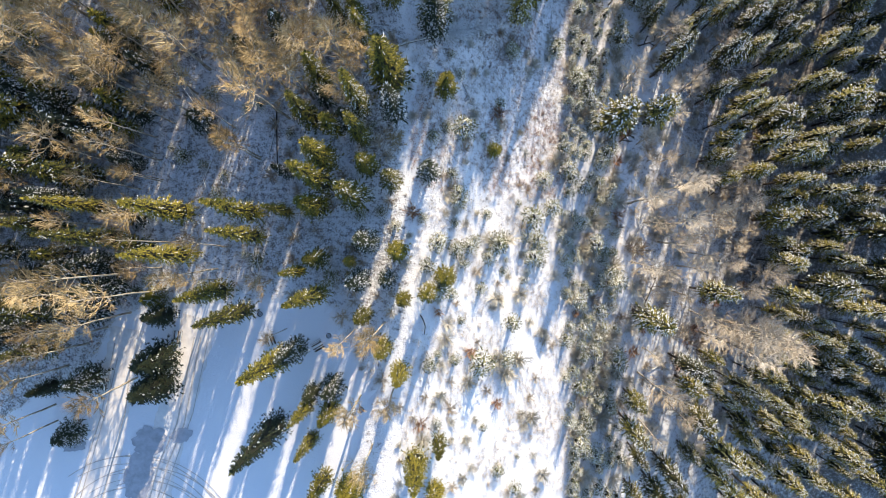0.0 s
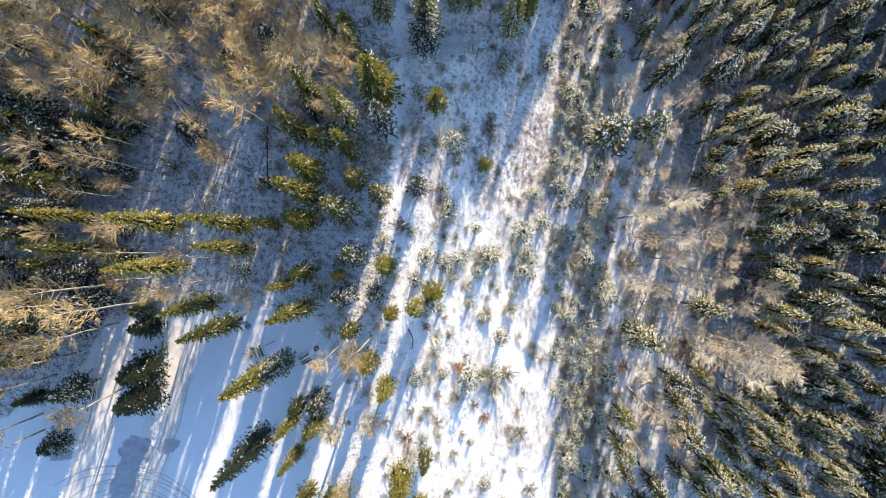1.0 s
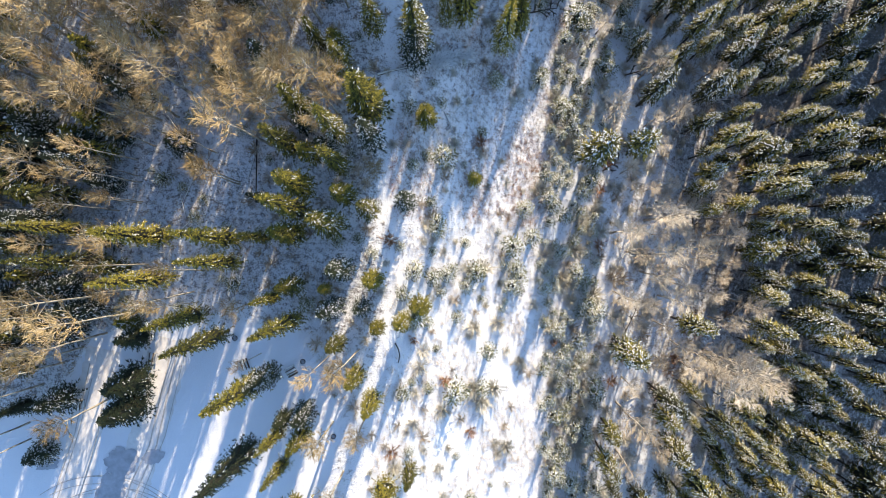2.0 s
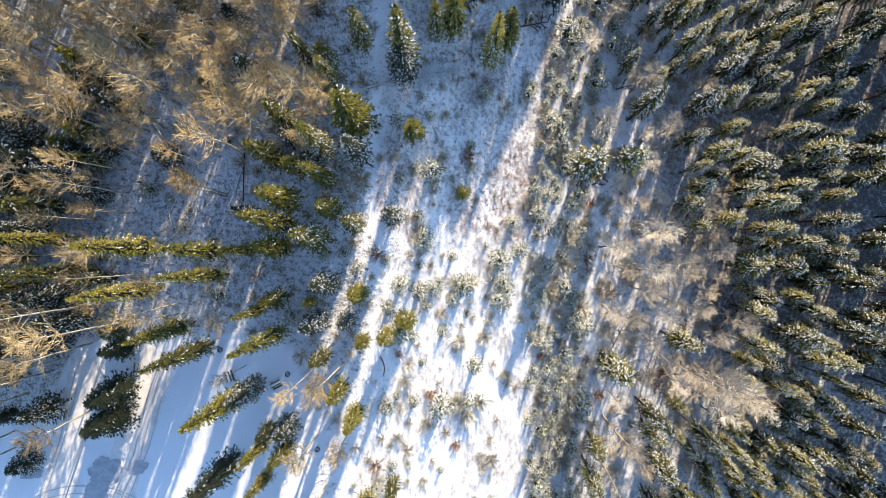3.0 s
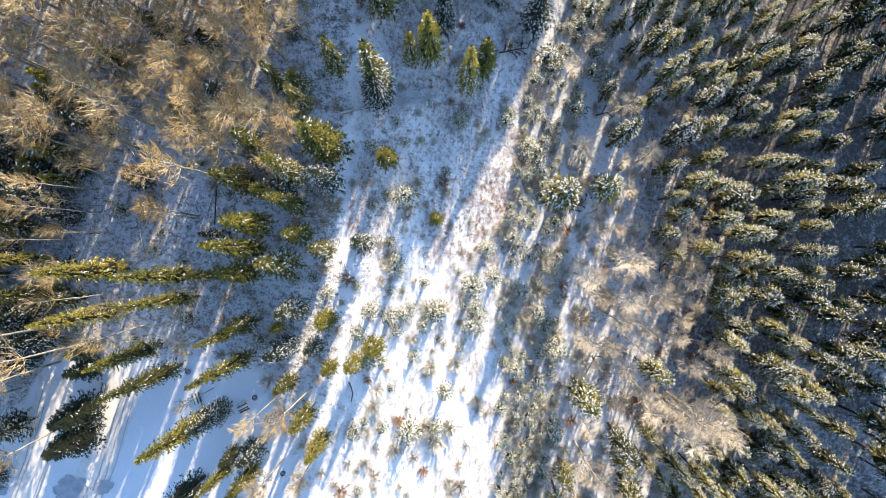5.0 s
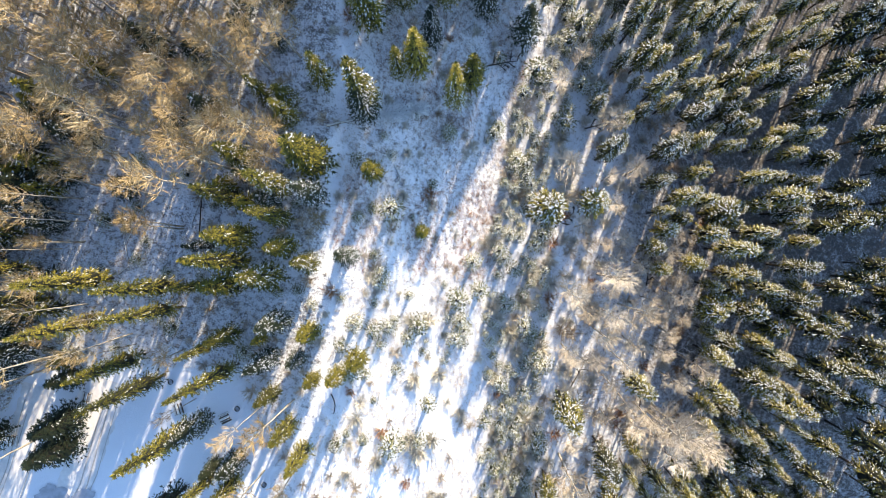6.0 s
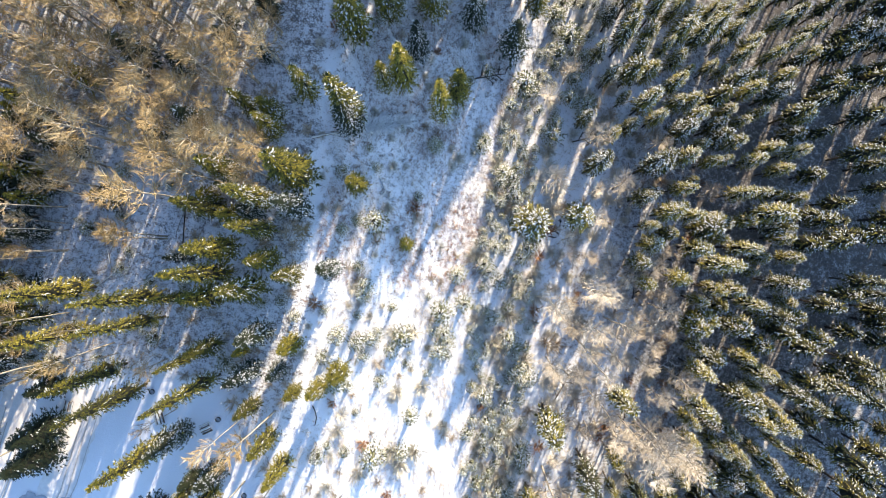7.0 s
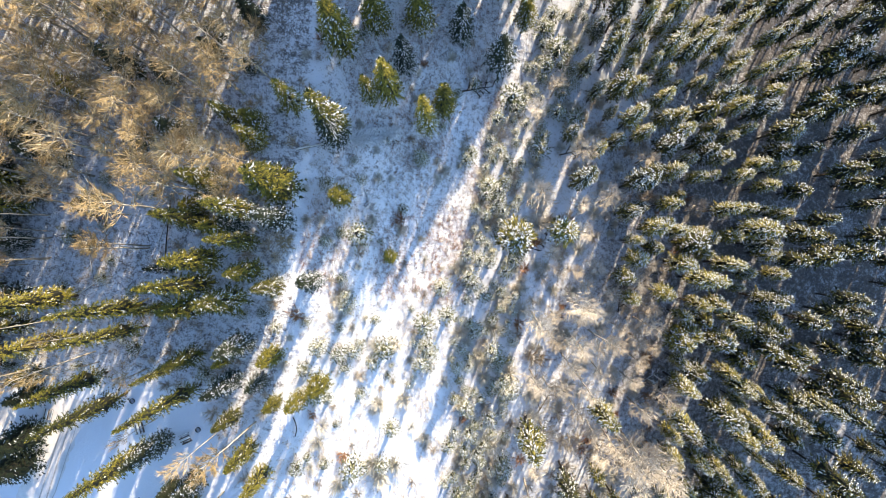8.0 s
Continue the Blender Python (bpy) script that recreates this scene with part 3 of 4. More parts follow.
FAR_SPRUCES = [(70.7, -26.4, 19.7, 1.4), (74.7, -18.6, 17.5, 1.3), (79.7, -26.9, 13.9, 1.4), (84.5, -7.3, 11.8, 1.4), (81.6, -17.1, 15.8, 1.6), (57.9, -31.5, 14.3, 1.4),
    (66.9, -29.4, 18.0, 1.3), (84.1, -29.4, 11.3, 1.5), (37.9, 31.1, 17.3, 1.2), (48.9, 33.2, 17.9, 1.3), (57.9, 39.9, 17.9, 1.2), (62.2, 38.1, 16.5, 1.3),
    (74.0, 40.9, 14.7, 1.5), (71.7, 25.4, 19.1, 1.9), (62.6, 23.8, 12.4, 1.3), (29.6, -27.5, 20.5, 1.3), (35.6, -34.2, 22.3, 1.3), (30.5, -38.8, 11.7, 1.2),
    (63.6, -11.5, 14.3, 1.5), (66.7, -5.9, 24.2, 1.7), (68.7, -17.1, 16.8, 1.4), (76.0, -4.1, 25.0, 1.4), (84.2, -3.2, 23.7, 1.3), (74.4, -18.1, 18.0, 1.5)]
# first entry: dark spruce added to cover its neighbour's shaded lower crown
ROADSIDE_SPRUCES = [(-19.5, -13.2, 15.5, 1.5), (-47.5, -17.3, 9.9, 1.9), (-52.8, -18.6, 8.5, 1.2), (-50.3, -24.8, 7.0, 1.7), (-37.6, -8.9, 9.2, 1.6), (-32.6, 17.3, 7.5, 1.7), (-45.3, 21.6, 11.9, 1.8),
    (-42.3, 26.2, 11.0, 1.9), (-51.1, 18.7, 10.9, 1.9), (-55.5, 20.9, 10.1, 1.5), (-52.8, 15.3, 10.1, 1.7), (-14.8, -18.4, 9.9, 1.6), (-13.2, 44.7, 11.2, 1.6),
    (-13.4, 38.5, 5.7, 1.1), (-20.8, 28.1, 13.7, 1.8), (-24.2, 36.0, 8.2, 1.6), (-18.6, 39.9, 8.6, 1.4), (-41.9, 26.9, 9.0, 1.6), (-37.9, 23.3, 12.6, 1.8),
    (-17.7, -19.3, 8.4, 1.1)]
BARE_TREES = [(-25.2, 12.4, 18.9, 1.6), (-28.6, 16.7, 16.2, 1.4), (-39.6, 15.4, 19.9, 1.4), (-39.0, 12.3, 21.0, 1.4), (-38.9, 9.4, 14.5, 1.1), (-41.9, 8.3, 20.0, 1.4),
    (-52.5, 7.9, 15.7, 1.5), (-37.1, 17.4, 13.5, 1.5), (-34.4, 18.7, 13.2, 1.6), (-31.2, -2.7, 22.5, 1.5), (-29.9, 0.3, 18.1, 1.4), (-30.5, -4.1, 17.2, 1.1),
    (-37.7, 0.9, 18.4, 1.4), (-42.3, -3.3, 24.7, 2.4), (-38.8, -5.6, 25.0, 2.1), (-43.2, -8.8, 19.4, 2.0), (-51.3, -10.3, 13.8, 1.8), (-42.3, -17.8, 17.3, 1.9),
    (-23.7, -4.3, 9.2, 1.5), (-21.6, -11.0, 14.4, 1.0)]
BARE_TREES_ROADSIDE = [(-49.0, -13.0, 17.5, 1.8), (-51.9, -16.1, 17.0, 1.8), (-53.6, -21.5, 15.3, 1.8), (-53.3, -23.7, 15.8, 1.5), (-6.5, 15.3, 1.2, 1.6), (-12.2, -11.1, 21.7, 1.1),
    (-8.1, -10.2, 22.8, 1.8), (-6.9, -19.5, 14.2, 1.7), (-11.4, -20.3, 14.8, 1.7), (-9.8, -27.1, 15.6, 1.8), (-21.2, 18.0, 25.0, 2.3), (-17.9, 20.8, 18.7, 2.4),
    (-25.2, 12.7, 18.3, 1.6), (-39.5, 13.2, 12.8, 1.1), (-38.7, 9.6, 13.4, 1.1), (-17.5, 29.5, 12.2, 1.8), (-10.8, 37.4, 14.6, 2.2), (-12.4, 32.7, 4.1, 1.0)]
SLOPE_BARE = [(37.9, 10.0, 19.9, 2.3), (42.4, 5.1, 25.0, 2.3), (37.3, 1.2, 20.5, 2.5), (41.1, -2.9, 18.5, 2.3), (51.0, -12.9, 24.1, 4.3), (54.0, -15.1, 25.0, 3.8),
    (49.8, -16.1, 25.0, 3.3), (33.3, -21.1, 22.5, 2.7), (52.1, 17.7, 11.2, 1.8), (59.4, 28.5, 13.7, 2.0), (36.1, 34.6, 17.1, 2.7), (48.3, 35.8, 11.8, 2.5),
    (38.1, 10.2, 23.7, 2.7), (31.3, 7.7, 25.0, 2.6), (38.8, 4.2, 22.6, 2.7), (50.5, -13.9, 25.0, 4.2), (54.9, -15.3, 25.0, 3.8), (74.1, 2.4, 8.3, 2.1),
    (76.8, 36.3, 1.2, 2.7), (50.5, -14.3, 13.1, 3.0)]

for x, y, h, r in LEFT_SPRUCES:
    plant(DARK if r > 1.75 else GREEN, x, y, r / 1.5, h / 18)
for x, y, h, r in CLUSTER_SPRUCES:
    plant(GREEN + MIXED[:1], x, y, r / 1.5, h / 18)
for x, y, h, r in SNOWY_SPRUCES:
    plant(MIXED + WHITE, x, y, r / 1.5, h / 18)
for x, y, h, r in ROADSIDE_SPRUCES:
    plant(WHITE + DARK, x, y, r / 1.5, h / 18)
for x, y, h, r in SLOPE_SPRUCES + DEEP_SPRUCES + FAR_SPRUCES:
    plant(SLOPE, x, y, r / 1.5, h / 18)
for x, y, h, r in BARE_TREES + BARE_TREES_ROADSIDE:
    plant(ASPEN, x, y, r / 2.0, h / 16)
for x, y, h, r in SLOPE_BARE:
    plant(GREY, x, y, r / 2.2, h / 16)


plant(REDDISH, 55.0, 0.6, 1.5, 1.5)
for x, y, r in RUN_PINES:
    plant(YOUNG, x, y, r / 1.3, r / 1.2)
for x, y, r in RUN_WHITE_PINES:
    plant(YOUNG_WHITE, x, y, r / 1.3, r / 1.3)
for x, y, r in FROSTED_SHRUBS:
    plant(FROSTED, x, y, r / 1.5, r / 1.5)


def scatter(kinds, count, box, gap, where, sx, sz):
    """Plants up to count things in the box (x0, x1, y0, y1) where the rule allows it."""
    done = 0
    for _ in range(count * 12):
        if done >= count:
            break
        x, y = plant_rng.uniform(box[0], box[1]), plant_rng.uniform(box[2], box[3])
        if where(x, y) and free(x, y, gap):
            k = plant_rng.uniform(0.8, 1.2)
            plant(kinds, x, y, plant_rng.uniform(*sx) * k, plant_rng.uniform(*sz) * k)
            done += 1


GLADE = [(-39, 4), (-21, 6), (-20, 20), (-30, 24), (-39, 18)]
def stand(name, kinds, count, box, gap, where, sx, sz, label):
    """Many trees too deep in the wood to tell apart, in one mesh."""
    vs, fs, mats, slots, base, done = [], [], [], [], 0, 0
    for _ in range(count * 12):
        if done >= count:
            break
        x, y = plant_rng.uniform(box[0], box[1]), plant_rng.uniform(box[2], box[3])
        if not (where(x, y) and free(x, y, gap)):
            continue
        taken.append((x, y))
        done += 1
        k, a, ob = plant_rng.uniform(0.85, 1.15), plant_rng.uniform(0, 6.28), kinds[plant_rng.randrange(len(kinds))]
        sxy, szz = plant_rng.uniform(*sx) * k, plant_rng.uniform(*sz) * k
        turn = np.array([[math.cos(a) * sxy, -math.sin(a) * sxy, 0], [math.sin(a) * sxy, math.cos(a) * sxy, 0], [0, 0, szz]])
        hill = min(1.0, max(0.0, (x - 18) / 12))
        turn[:2, 2] = -0.046 * hill * szz, -0.02 * hill * szz
        for o in ob.children:
            me = o.data
            co = np.empty(len(me.vertices) * 3)
            me.vertices.foreach_get("co", co)
            vs.append(co.reshape(-1, 3) @ turn.T + (x, y, lz(x, y)))
            if me.materials[0] not in slots:
                slots.append(me.materials[0])
            fs.extend([[i + base for i in p.vertices] for p in me.polygons])
            mats.extend([slots.index(me.materials[0])] * len(me.polygons))
            base += len(me.vertices)
    me = bpy.data.meshes.new(name)
    me.from_pydata(np.concatenate(vs).tolist(), [], fs)
    for m in slots:
        me.materials.append(m)
    me.polygons.foreach_set("material_index", np.array(mats, dtype=np.int32))
    return tagged(new(name, me), label, "forest", kind="stuff")


# the dense stand on the slope
def in_stand(x, y):
    return (x > (49 - 0.12 * y if y > 15 else 58) or y < -14) and (y > -6 or noise.noise(Vector((x * 0.15, y * 0.15, 9))) > -0.3)


stand("slope_stand", SLOPE, 115, (44, 76, -44, 62), 2.9, in_stand, (0.62, 0.95), (0.7, 1.2), "slender snow-flecked spruces crowding the slope")
scatter(SLOPE, 40, (29, 54, 34, 74), 3.0, lambda x, y: x > 33 + 0.1 * (y - 30), (0.6, 0.9), (0.8, 1.2))
scatter(SLOPE, 8, (30, 48, -46, -18), 3.6, lambda x, y: True, (0.75, 1.0), (0.7, 1.0))
stand("spruce_stand", FAR_SLOPE, 200, (72, 112, -50, 80), 2.2, in_stand, (0.8, 1.15), (0.8, 1.25), "dense snow-flecked spruce wood further down the slope")
stand("young_stand", FAR_SLOPE, 60, (50, 74, -54, 84), 3.2, in_stand, (0.75, 1.1), (0.6, 1.0), "snow-flecked spruces filling the slope")
scatter(GREY, 24, (27, 56, -30, 52), 3.4, lambda x, y: True, (0.7, 1.2), (0.6, 1.1))
scatter(GREY, 20, (33, 57, -16, 18), 2.6, lambda x, y: True, (0.75, 1.25), (0.5, 0.95))
# the bare stand up the hill, and the wood west of the glade
scatter(ASPEN, 185, (-56, -9, 20, 62), 2.35, lambda x, y: x < -9 - 0.12 * (y - 20) and not inside(x, y, GLADE), (0.95, 1.35), (0.75, 1.05))
stand("understorey", SMALL + WHITE[:1], 70, (-62, -12, 16, 62), 2.1, lambda x, y: not inside(x, y, GLADE), (0.8, 1.1), (0.35, 0.7), "small snow-flecked spruces under the bare aspens")
scatter(ASPEN, 40, (-75, -38, -20, 22), 3.0, lambda x, y: not inside(x, y, CAMP), (0.8, 1.2), (0.85, 1.2))
stand("understorey", SMALL + WHITE[:1], 70, (-72, -38, -14, 24), 2.3, lambda x, y: not inside(x, y, CAMP), (0.9, 1.2), (0.5, 1.0), "dark snow-flecked spruces among bare aspens")
def off_sun_gap(x, y):
    u = x - 0.306 * y      # gaps along the sun's bearing let light streaks onto the run; thins out eastward
    return all(abs(u - c) > w for c, w in ((-15.2, 0.9), (-9.5, 0.6), (-4.6, 0.9), (0.3, 0.8), (3.6, 0.7))) and u < 2.5 + 9 * noise.noise(Vector((x * 1.7, y * 1.3, 6)))


# spruces past the edge of view, added to shade the upper run
stand("upper_wood", FAR_WHITE, 52, (0, 32, 58, 88), 2.4, off_sun_gap, (1.0, 1.35), (1.0, 1.75), "spruces added beyond view to shade the cleared run")
stand("bare_wood", ASPEN, 40, (-80, -9, 60, 84), 3.4, lambda x, y: True, (1.0, 1.3), (0.8, 1.1), "leafless aspen wood further up the hill")
# bare aspens past the edge of view, added for a softer shade
stand("bare_wood", ASPEN, 90, (-1, 32, 57, 86), 1.2, off_sun_gap, (1.1, 1.6), (1.2, 1.9), "tall leafless aspens added beyond view to cast soft shade on the run")
# young pines and shrubs beside and on the cleared run
scatter(YOUNG, 90, (16, 40, -44, 62), 1.4, lambda x, y: run_right(y) - 0.5 < x < run_right(y) + 9, (0.8, 1.3), (0.8, 1.6))
scatter(YOUNG_WHITE, 80, (16, 40, -44, 62), 1.3, lambda x, y: run_right(y) - 1 < x < run_right(y) + 9, (0.7, 1.2), (0.7, 1.4))
scatter(YOUNG + YOUNG_WHITE, 22, (-6, 18, -36, 52), 1.6, lambda x, y: run_left(y) + 2.5 < x < run_right(y), (0.4, 0.9), (0.35, 0.8))
scatter(SHRUBS + FROSTED, 60, (17, 40, -30, 50), 1.1, lambda x, y: x > run_right(y), (0.8, 1.5), (0.7, 1.4))
stand("thicket", SHRUBS + FROSTED, 140, (17, 54, -42, 60), 1.1, lambda x, y: x > run_right(y), (0.8, 1.5), (0.7, 1.4), "thicket of leafless shrubs, part frosted white")
scatter(SHRUBS + FROSTED, 100, (-9, 18, -38, 54), 1.2, lambda x, y: run_left(y) < x < run_right(y), (0.5, 1.1), (0.3, 0.65))
scatter(REDDISH, 34, (-8, 60, -30, 50), 1.4, lambda x, y: x > run_right(y) or x < 10, (0.6, 1.1), (0.5, 1.0))
scatter(SHRUBS, 50, (-24, -7, -34, 40), 1.4, lambda x, y: x < run_left(y) and not inside(x, y, CAMP), (0.5, 1.1), (0.5, 1.0))
scatter(YOUNG + YOUNG_WHITE, 36, (-60, -8, -8, 40), 1.8, lambda x, y: x < run_left(y) and not inside(x, y, CAMP), (0.5, 1.0), (0.4, 1.0))


# ---- low growth ----
def tussocks(name, count, box, where, material, label, tall, seed):
    """Dry stalks standing out of the snow, too many to count."""
    rng, pile = random.Random(seed), Pile()
    done = 0
    while done < count:
        x, y = rng.uniform(box[0], box[1]), rng.uniform(box[2], box[3])
        if not where(x, y) or noise.noise(Vector((x * 0.16, y * 0.10, seed))) < rng.uniform(-0.35, 0.25):
            continue
        done += 1
        z = lz(x, y) - 0.05
        for _ in range(9):
            a = Vector((x + rng.uniform(-0.3, 0.3), y + rng.uniform(-0.3, 0.3), z))
            b = a + Vector((rng.uniform(-0.35, 0.35), rng.uniform(-0.35, 0.35), rng.uniform(0.5, 1.0) * tall))
            pile.twig(a, b, 0.022)
    return tagged(new(name, pile.mesh(name, material)), label, "dry grass", kind="stuff")


tussocks("dry_grass", 6500, (-9, 30, -42, 62), lambda x, y: run_left(y) + 2 < x < run_right(y) + 10, TWIGS_GREY, "dry tan grass and weeds standing through the snow", 0.7, 3)
tussocks("brush", 4500, (-7, 22, 8, 56), lambda x, y: run_left(y) + 1.5 < x < run_right(y), RED_TWIGS, "brown brush and fallen twigs in the snow", 0.4, 8)
tussocks("undergrowth", 6500, (-60, 62, -34, 62), lambda x, y: not inside(x, y, CAMP) and not run_left(y) - 1 < x < run_right(y) + 8, TWIGS, "brown leafless undergrowth on the forest floor", 0.8, 5)


# ---- road and camp ----
def strip(name, pts, width, material, lift, label, category, step=0.5, ragged=0.0, seed=0):
    """A band laid on the land along a line of points."""
    rng, line = random.Random(seed), []
    for (ax, ay), (bx, by) in zip(pts, pts[1:]):
        n = max(1, int(math.hypot(bx - ax, by - ay) / step))
        line += [(ax + (bx - ax) * k / n, ay + (by - ay) * k / n) for k in range(n)]
    line.append(pts[-1])
    across = max(1, int(width / 0.5))
    pile, rows = Pile(), []
    for k, (x, y) in enumerate(line):
        (ax, ay), (bx, by) = line[max(k - 1, 0)], line[min(k + 1, len(line) - 1)]
        d = math.hypot(bx - ax, by - ay) or 1
        nx, ny = -(by - ay) / d, (bx - ax) / d
        w0, w1 = (-width / 2 - ragged * rng.random(), width / 2 + ragged * rng.random())
        rows.append([(x + nx * (w0 + (w1 - w0) * j / across), y + ny * (w0 + (w1 - w0) * j / across)) for j in range(across + 1)])
    n = across + 1
    pile.add([Vector((x, y, lz(x, y) + (lift if 0 < j < across or across == 1 else lift * 0.4))) for row in rows for j, (x, y) in enumerate(row)],
             [(k * n + j, k * n + j + 1, (k + 1) * n + j + 1, (k + 1) * n + j) for k in range(len(rows) - 1) for j in range(across)])
    return tagged(new(name, pile.mesh(name, material, True)), label, category, kind="structure")


strip("road", [(-43.6, -11.0), (-44.6, -16), (-46.3, -25), (-47.6, -34.5), (-48.6, -42)], 4.2, PACKED_SNOW, 0.05, "packed snow road with tyre tracks", "road", ragged=0.35, seed=1)
strip("road", [(-33.6, -9.5), (-35.2, -16), (-37.8, -25), (-40.2, -34.5), (-42.2, -42)], 4.4, PACKED_SNOW, 0.05, "packed snow road with tyre tracks", "road", ragged=0.35, seed=2)
RUTS = [([(-34.4, -12.2), (-36.8, -24.2), (-39.3, -29.7), (-41.0, -36)], 0.20), ([(-33.5, -12.2), (-35.8, -24.2), (-38.0, -29.5), (-39.9, -36)], 0.20),
        ([(-45.4, -13), (-47.2, -22.7), (-50.9, -34.6), (-52, -38)], 0.16), ([(-45.0, -15), (-46.7, -22.7), (-50.2, -34.6), (-51.2, -38)], 0.14),
        ([(-43.2, -16), (-44.0, -22.7), (-47.1, -34.6), (-48, -38)], 0.18), ([(-32.6, -13), (-34.6, -22.7), (-38.9, -34.6)], 0.10)]
for line, w in RUTS:
    strip("tyre_track", line, w, DIRTY_SNOW, 0.07, "dirty tyre track pressed into packed snow", "tyre track")
arc_rng = random.Random(12)
for k in range(9):
    cx, cy, rad = -42.5 + arc_rng.uniform(-1.5, 1.5), -43.5 + arc_rng.uniform(-1.0, 0.6), 10.5 + 0.6 * k
    a0, a1 = radians(arc_rng.uniform(20, 50)), radians(arc_rng.uniform(105, 150))
    strip("tyre_track", [(cx + rad * math.cos(a0 + (a1 - a0) * i / 16), cy + rad * math.sin(a0 + (a1 - a0) * i / 16)) for i in range(17)], arc_rng.uniform(0.07, 0.13), DIRTY_SNOW, 0.075,
          "thin curved tyre track where a vehicle turned", "tyre track")


def patch(x, y, rx, ry, turn, seed):
    """A ragged grey patch: a tree's shadow painted on the snow."""
    rng, pile = random.Random(seed), Pile()
    n, c, s = 44, math.cos(turn), math.sin(turn)
    ring = []
    for k in range(n):
        a, q = 6.2832 * k / n, 1 + 0.28 * noise.noise(Vector((math.cos(6.2832 * k / n) * 2.2, math.sin(6.2832 * k / n) * 2.2, seed))) + rng.uniform(-0.09, 0.09)
        ring.append((x + q * (rx * math.cos(a) * c - ry * math.sin(a) * s), y + q * (rx * math.cos(a) * s + ry * math.sin(a) * c)))
    pts = [(x + (px - x) * f, y + (py - y) * f) for f in (0.35, 0.7, 1.0) for px, py in ring] + [(x, y)]
    faces = [(k * n + i, (k + 1) * n + i, (k + 1) * n + (i + 1) % n, k * n + (i + 1) % n) for k in range(2) for i in range(n)] + [(i, (i + 1) % n, 3 * n) for i in range(n)]
    pile.add([Vector((px, py, lz(px, py) + 0.095)) for px, py in pts], faces)
    return tagged(new("slush_patch", pile.mesh("slush_patch", SHADOW_SNOW, True)), "grey patch laid on the snow as a tree's shadow", "slush", kind="structure")


# spruce shadows on the camp snow, laid as grey patches
patch(-40.6, -26.6, 2.4, 2.0, 0.5, 3)
patch(-42.0, -31.5, 2.0, 3.6, -0.2, 4)
patch(-51.0, -27.2, 1.7, 0.8, 0.1, 5)
patch(-36.2, -25.8, 1.5, 1.0, 0.3, 6)


def slab(pile, x0, x1, y0, y1, z0, z1, bev=0.012):
    b = bev
    pile.add([Vector(v) for v in ((x0, y0, z0), (x1, y0, z0), (x1, y1, z0), (x0, y1, z0), (x0, y0, z1 - b), (x1, y0, z1 - b), (x1, y1, z1 - b), (x0, y1, z1 - b),
              (x0 + b, y0 + b, z1), (x1 - b, y0 + b, z1), (x1 - b, y1 - b, z1), (x0 + b, y1 - b, z1))],
             [(3, 2, 1, 0), (0, 1, 5, 4), (1, 2, 6, 5), (2, 3, 7, 6), (3, 0, 4, 7), (4, 5, 9, 8), (5, 6, 10, 9), (6, 7, 11, 10), (7, 4, 8, 11), (8, 9, 10, 11)])


def picnic_table(x, y, turn, snow_bench):
    root = new("picnic_table")
    for k in range(3):
        p = Pile()
        slab(p, -0.95, 0.95, -0.37 + 0.25 * k, -0.13 + 0.25 * k, 0.70, 0.745)
        part("plank", p, TABLE_WOOD, root)
    for side in (-1, 1):
        p = Pile()
        slab(p, -0.95, 0.95, side * 0.72 - 0.14, side * 0.72 + 0.14, 0.40, 0.445)
        bench = part("bench", p, TABLE_WOOD, root)
        if snow_bench in (side, 0):
            p = Pile()
            slab(p, -0.9, 0.9, side * 0.72 - 0.12, side * 0.72 + 0.12, 0.446, 0.52, 0.05)
            part("bench_snow", p, BRANCH_SNOW, root)
        for end in (-0.65, 0.65):
            p = Pile()
            p.stick(Vector((end, side * 0.68, -0.05)), Vector((end, side * 0.22, 0.70)), 0.05, 0.05, 4)
            part("leg", p, TABLE_WOOD, root)
    for end in (-0.65, 0.65):
        p = Pile()
        slab(p, end - 0.03, end + 0.03, -0.8, 0.8, 0.30, 0.40)
        part("crossbeam", p, TABLE_WOOD, root)
    p = Pile()
    slab(p, -0.93, 0.93, -0.20, 0.21, 0.746, 0.86, 0.07)
    part("snow_cap", p, BRANCH_SNOW, root, "pillow of snow on the tabletop", smooth=True)
    root.matrix_basis = pose(x, y, lz(x, y), 0, 0, turn) @ Matrix.Scale(0.8, 4)
    return tagged(root, "weathered wooden picnic table capped with snow", "picnic table", "picnic tables")


for x, y, turn, sb in ((-17.3, -13.3, 30, 1), (-36.7, -12.0, 82, 0), (-46.6, -18.7, 84, 0), (-23.9, -12.6, 112, 1)):
    picnic_table(x, y, turn, sb)


def fire_ring(x, y):
    root = new("fire_ring")
    p, n = Pile(), 22
    for r, z in ((0.40, -0.05), (0.40, 0.30), (0.47, 0.30), (0.47, -0.05)):
        p.v.extend(Vector((r * math.cos(6.2832 * k / n), r * math.sin(6.2832 * k / n), z)) for k in range(n))
    p.f = [(j * n + k, j * n + (k + 1) % n, (j + 1) * n + (k + 1) % n, (j + 1) * n + k) for j in range(3) for k in range(n)]
    part("steel_wall", p, RUSTY_STEEL, root)
    p = Pile()
    for k in range(5):
        p.stick(Vector((-0.40, -0.2 + 0.1 * k, 0.22)), Vector((0.40 - 0.06 * abs(k - 2), -0.2 + 0.1 * k, 0.22)), 0.012, 0.012, 4)
    part("grate", p, RUSTY_STEEL, root)
    root.matrix_basis = pose(x, y, lz(x, y), 0, 0, 25) @ Matrix.Scale(0.75, 4)
    return tagged(root, "rusty steel fire ring half filled with snow", "fire ring", "fire rings")


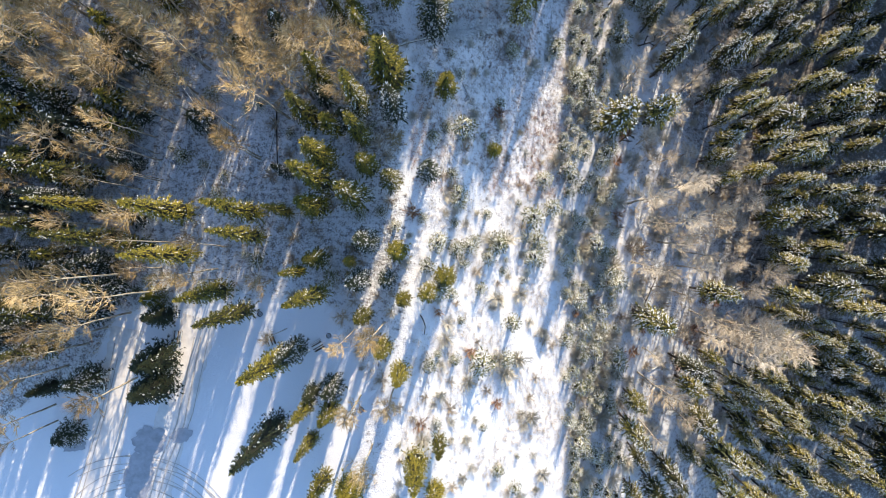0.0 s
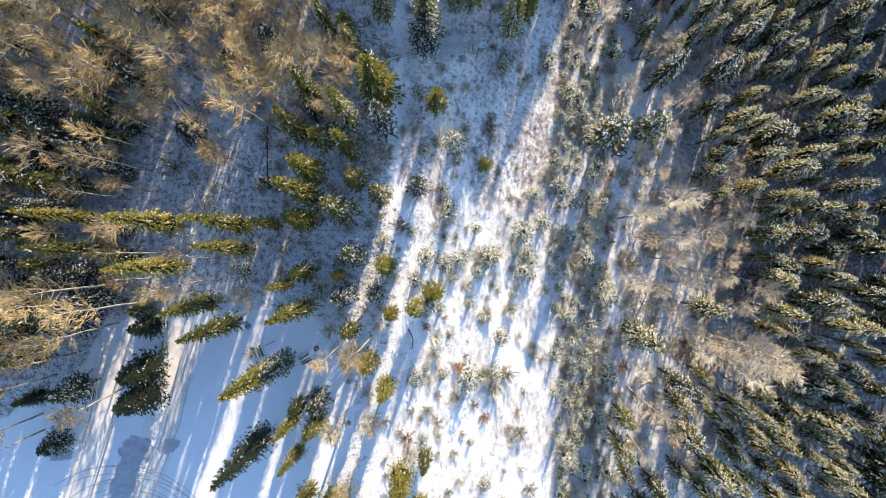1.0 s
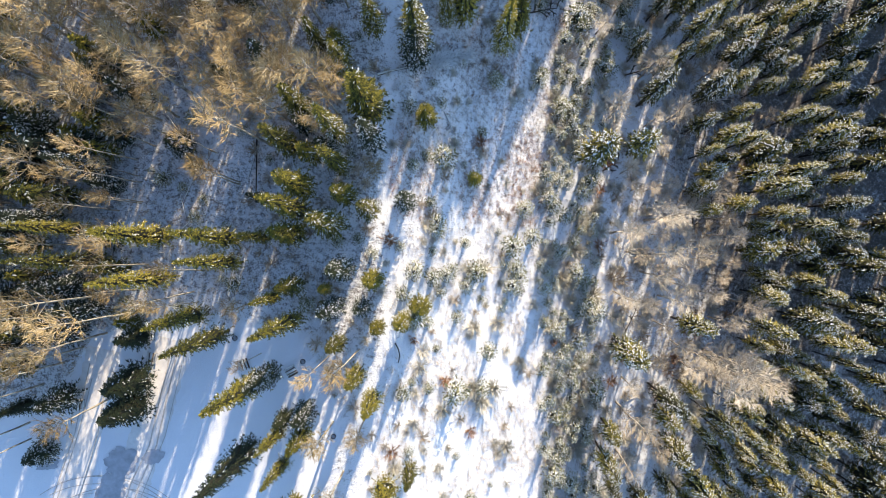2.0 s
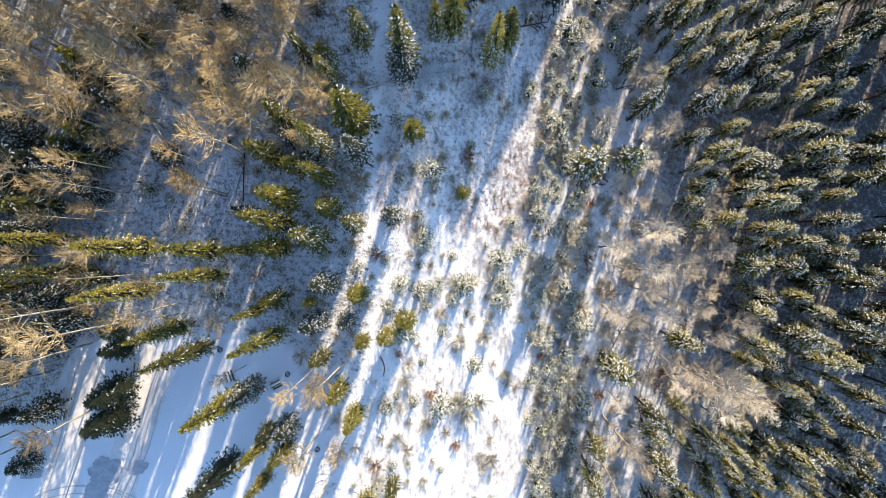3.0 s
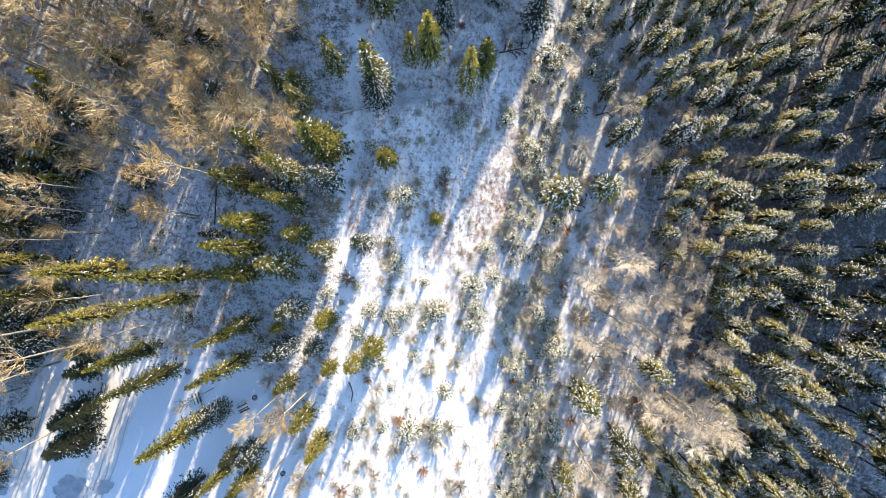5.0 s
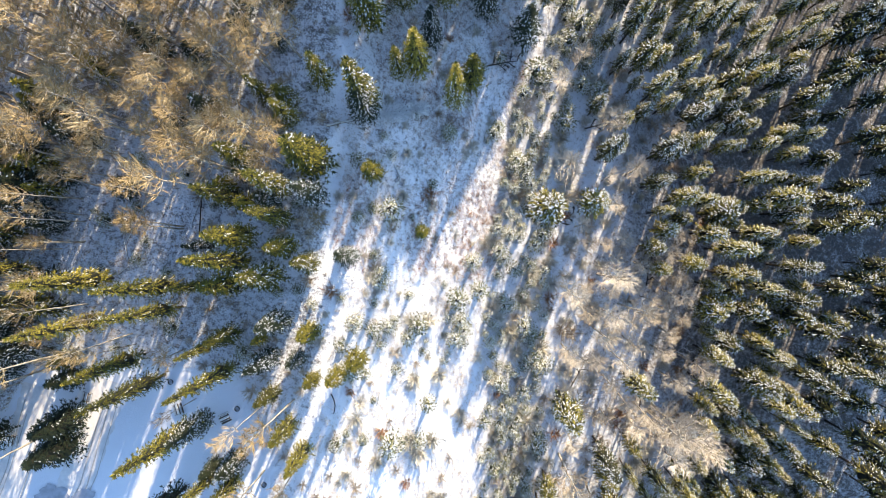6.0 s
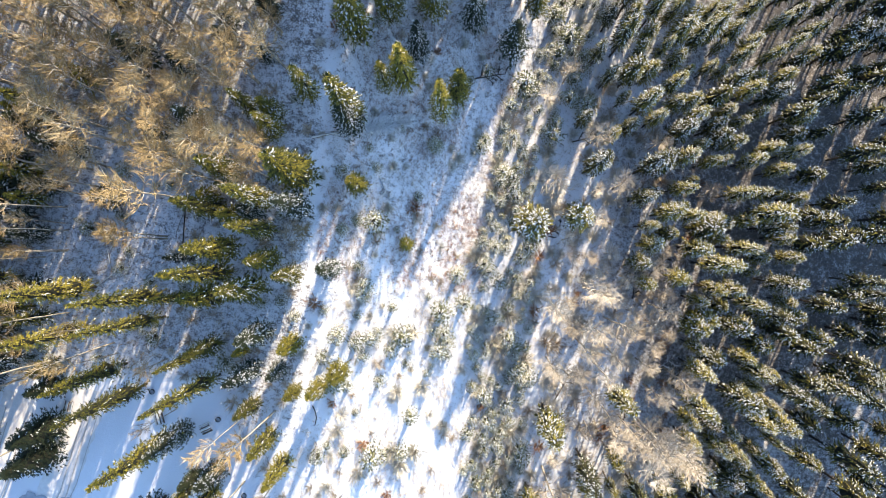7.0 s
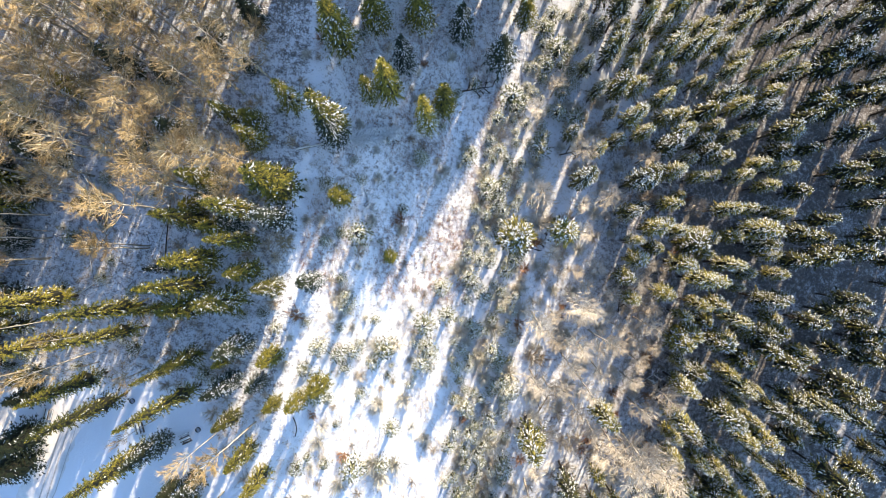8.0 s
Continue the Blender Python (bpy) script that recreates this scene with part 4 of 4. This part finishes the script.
for x, y in ((-25.3, -9.0), (-15.8, -12.0), (-47.7, -16.4), (-11.3, -22.3)):
    fire_ring(x, y)


def fallen_log(ax, ay, bx, by, r0, r1, boughs, seed, label, snowy=True):
    """A trunk lying on the land, with the stubs of its boughs and snow along its back."""
    rng, root = random.Random(seed), new("fallen_tree")
    n = 9
    pts = []
    for k in range(n):
        f = k / (n - 1)
        x, y = ax + (bx - ax) * f, ay + (by - ay) * f
        pts.append(Vector((x - ax, y - ay, lz(x, y) - lz(ax, ay) + r0 * 0.7 + 0.12 * math.sin(3 * f))))
    rad = [r0 + (r1 - r0) * k / (n - 1) for k in range(n)]
    p = Pile()
    p.limb(pts, rad, 7)
    part("trunk", p, SPRUCE_BARK, root, smooth=True)
    if snowy:
        p = Pile()
        p.limb([q + Vector((0, 0, rad[k] * 0.65)) for k, q in enumerate(pts)], [q * 0.8 for q in rad], 6)
        part("snow_ridge", p, BRANCH_SNOW, root, "line of snow along the trunk", smooth=True)
    if boughs:
        p, w = Pile(), Pile()
        along = (pts[-1] - pts[0]).normalized()
        for k in range(boughs):
            f = (0.15 if boughs < 100 else 0.48) + (0.85 if boughs < 100 else 0.5) * (k + rng.random()) / boughs
            q = pts[int(f * 7.99)].lerp(pts[int(f * 7.99) + 1], f * 7.99 % 1) + Vector((0, 0, 0.35))
            side = along.cross(Vector((0, 0, 1))) * rng.choice((-1, 1))
            way = (side + along * rng.uniform(0.5, 1.1) + Vector((0, 0, rng.uniform(0.0, 0.75)))).normalized()
            e = q + way * rng.uniform(0.8, 1.7) * (1.3 - 0.6 * f)
            p.stick(q, e, 0.09, 0.05)
            w.stick(q + Vector((0, 0, 0.07)), e + Vector((0, 0, 0.10)), 0.11, 0.06)
            for _ in range(5):
                m = q.lerp(e, rng.uniform(0.3, 1))
                t = m + (way + Vector((rng.uniform(-1, 1), rng.uniform(-1, 1), rng.uniform(-0.2, 0.5)))).normalized() * rng.uniform(0.4, 0.9)
                p.stick(m, t, 0.09, 0.03)
                w.stick(m + Vector((0, 0, 0.11)), t + Vector((0, 0, 0.08)), 0.10, 0.04)
        part("bough_mass", p, SPRUCE_BARK, root, kind="stuff")
        if snowy:
            part("branch_snow", w, BRANCH_SNOW, root, "snow on the bare boughs", kind="stuff")
    root.location = (ax, ay, lz(ax, ay))
    return tagged(root, label, "fallen tree", "fallen trees")


fallen_log(-6.6, 28.3, 7.0, 33.0, 0.20, 0.05, 104, 1, "fallen dead tree with bare boughs under snow")
fallen_log(-23.0, 19.4, -22.9, 11.6, 0.11, 0.07, 0, 2, "straight fallen trunk on the forest floor", False)
fallen_log(2.9, 24.2, 4.6, 20.9, 0.10, 0.05, 3, 3, "broken trunk lying in the snow")
fallen_log(15.5, 41.5, 20.5, 43.5, 0.13, 0.06, 6, 4, "dark fallen trunk across the cleared run", False)
log_rng = random.Random(31)
for k in range(26):
    x, y, a, ln = log_rng.uniform(-38, -12), log_rng.uniform(2, 27), log_rng.uniform(0, 3.14), log_rng.uniform(3, 7)
    fallen_log(x, y, x + ln * math.cos(a), y + ln * math.sin(a), 0.10, 0.04, 0, 100 + k, "thin fallen pole dusted with snow")
for k in range(16):
    x, y, a, ln = log_rng.uniform(28, 60), log_rng.uniform(-25, 45), log_rng.uniform(0, 3.14), log_rng.uniform(3, 7)
    fallen_log(x, y, x + ln * math.cos(a), y + ln * math.sin(a), 0.12, 0.05, 4, 200 + k, "dark fallen trunk on the snowy slope", k % 2 == 0)


def dead_stem():
    """A thin crooked dead stem leaning over the snow."""
    root, p = new("dead_stem"), Pile()
    p.limb([Vector((0.15 * k + 0.4 * math.sin(k * 0.9), -0.8 * k, 0.08 + 0.1 * math.sin(k) - 0.06 * k)) for k in range(8)], [0.09 - 0.008 * k for k in range(8)], 5)
    part("stem", p, SPRUCE_BARK, root)
    root.location = (-3.2, -9.3, lz(-3.2, -9.3))
    return tagged(root, "thin crooked dead stem lying in bright snow", "dead stem")


dead_stem()
for ob in PATTERNS:
    for o in (*ob.children_recursive, ob):
        bpy.data.objects.remove(o)
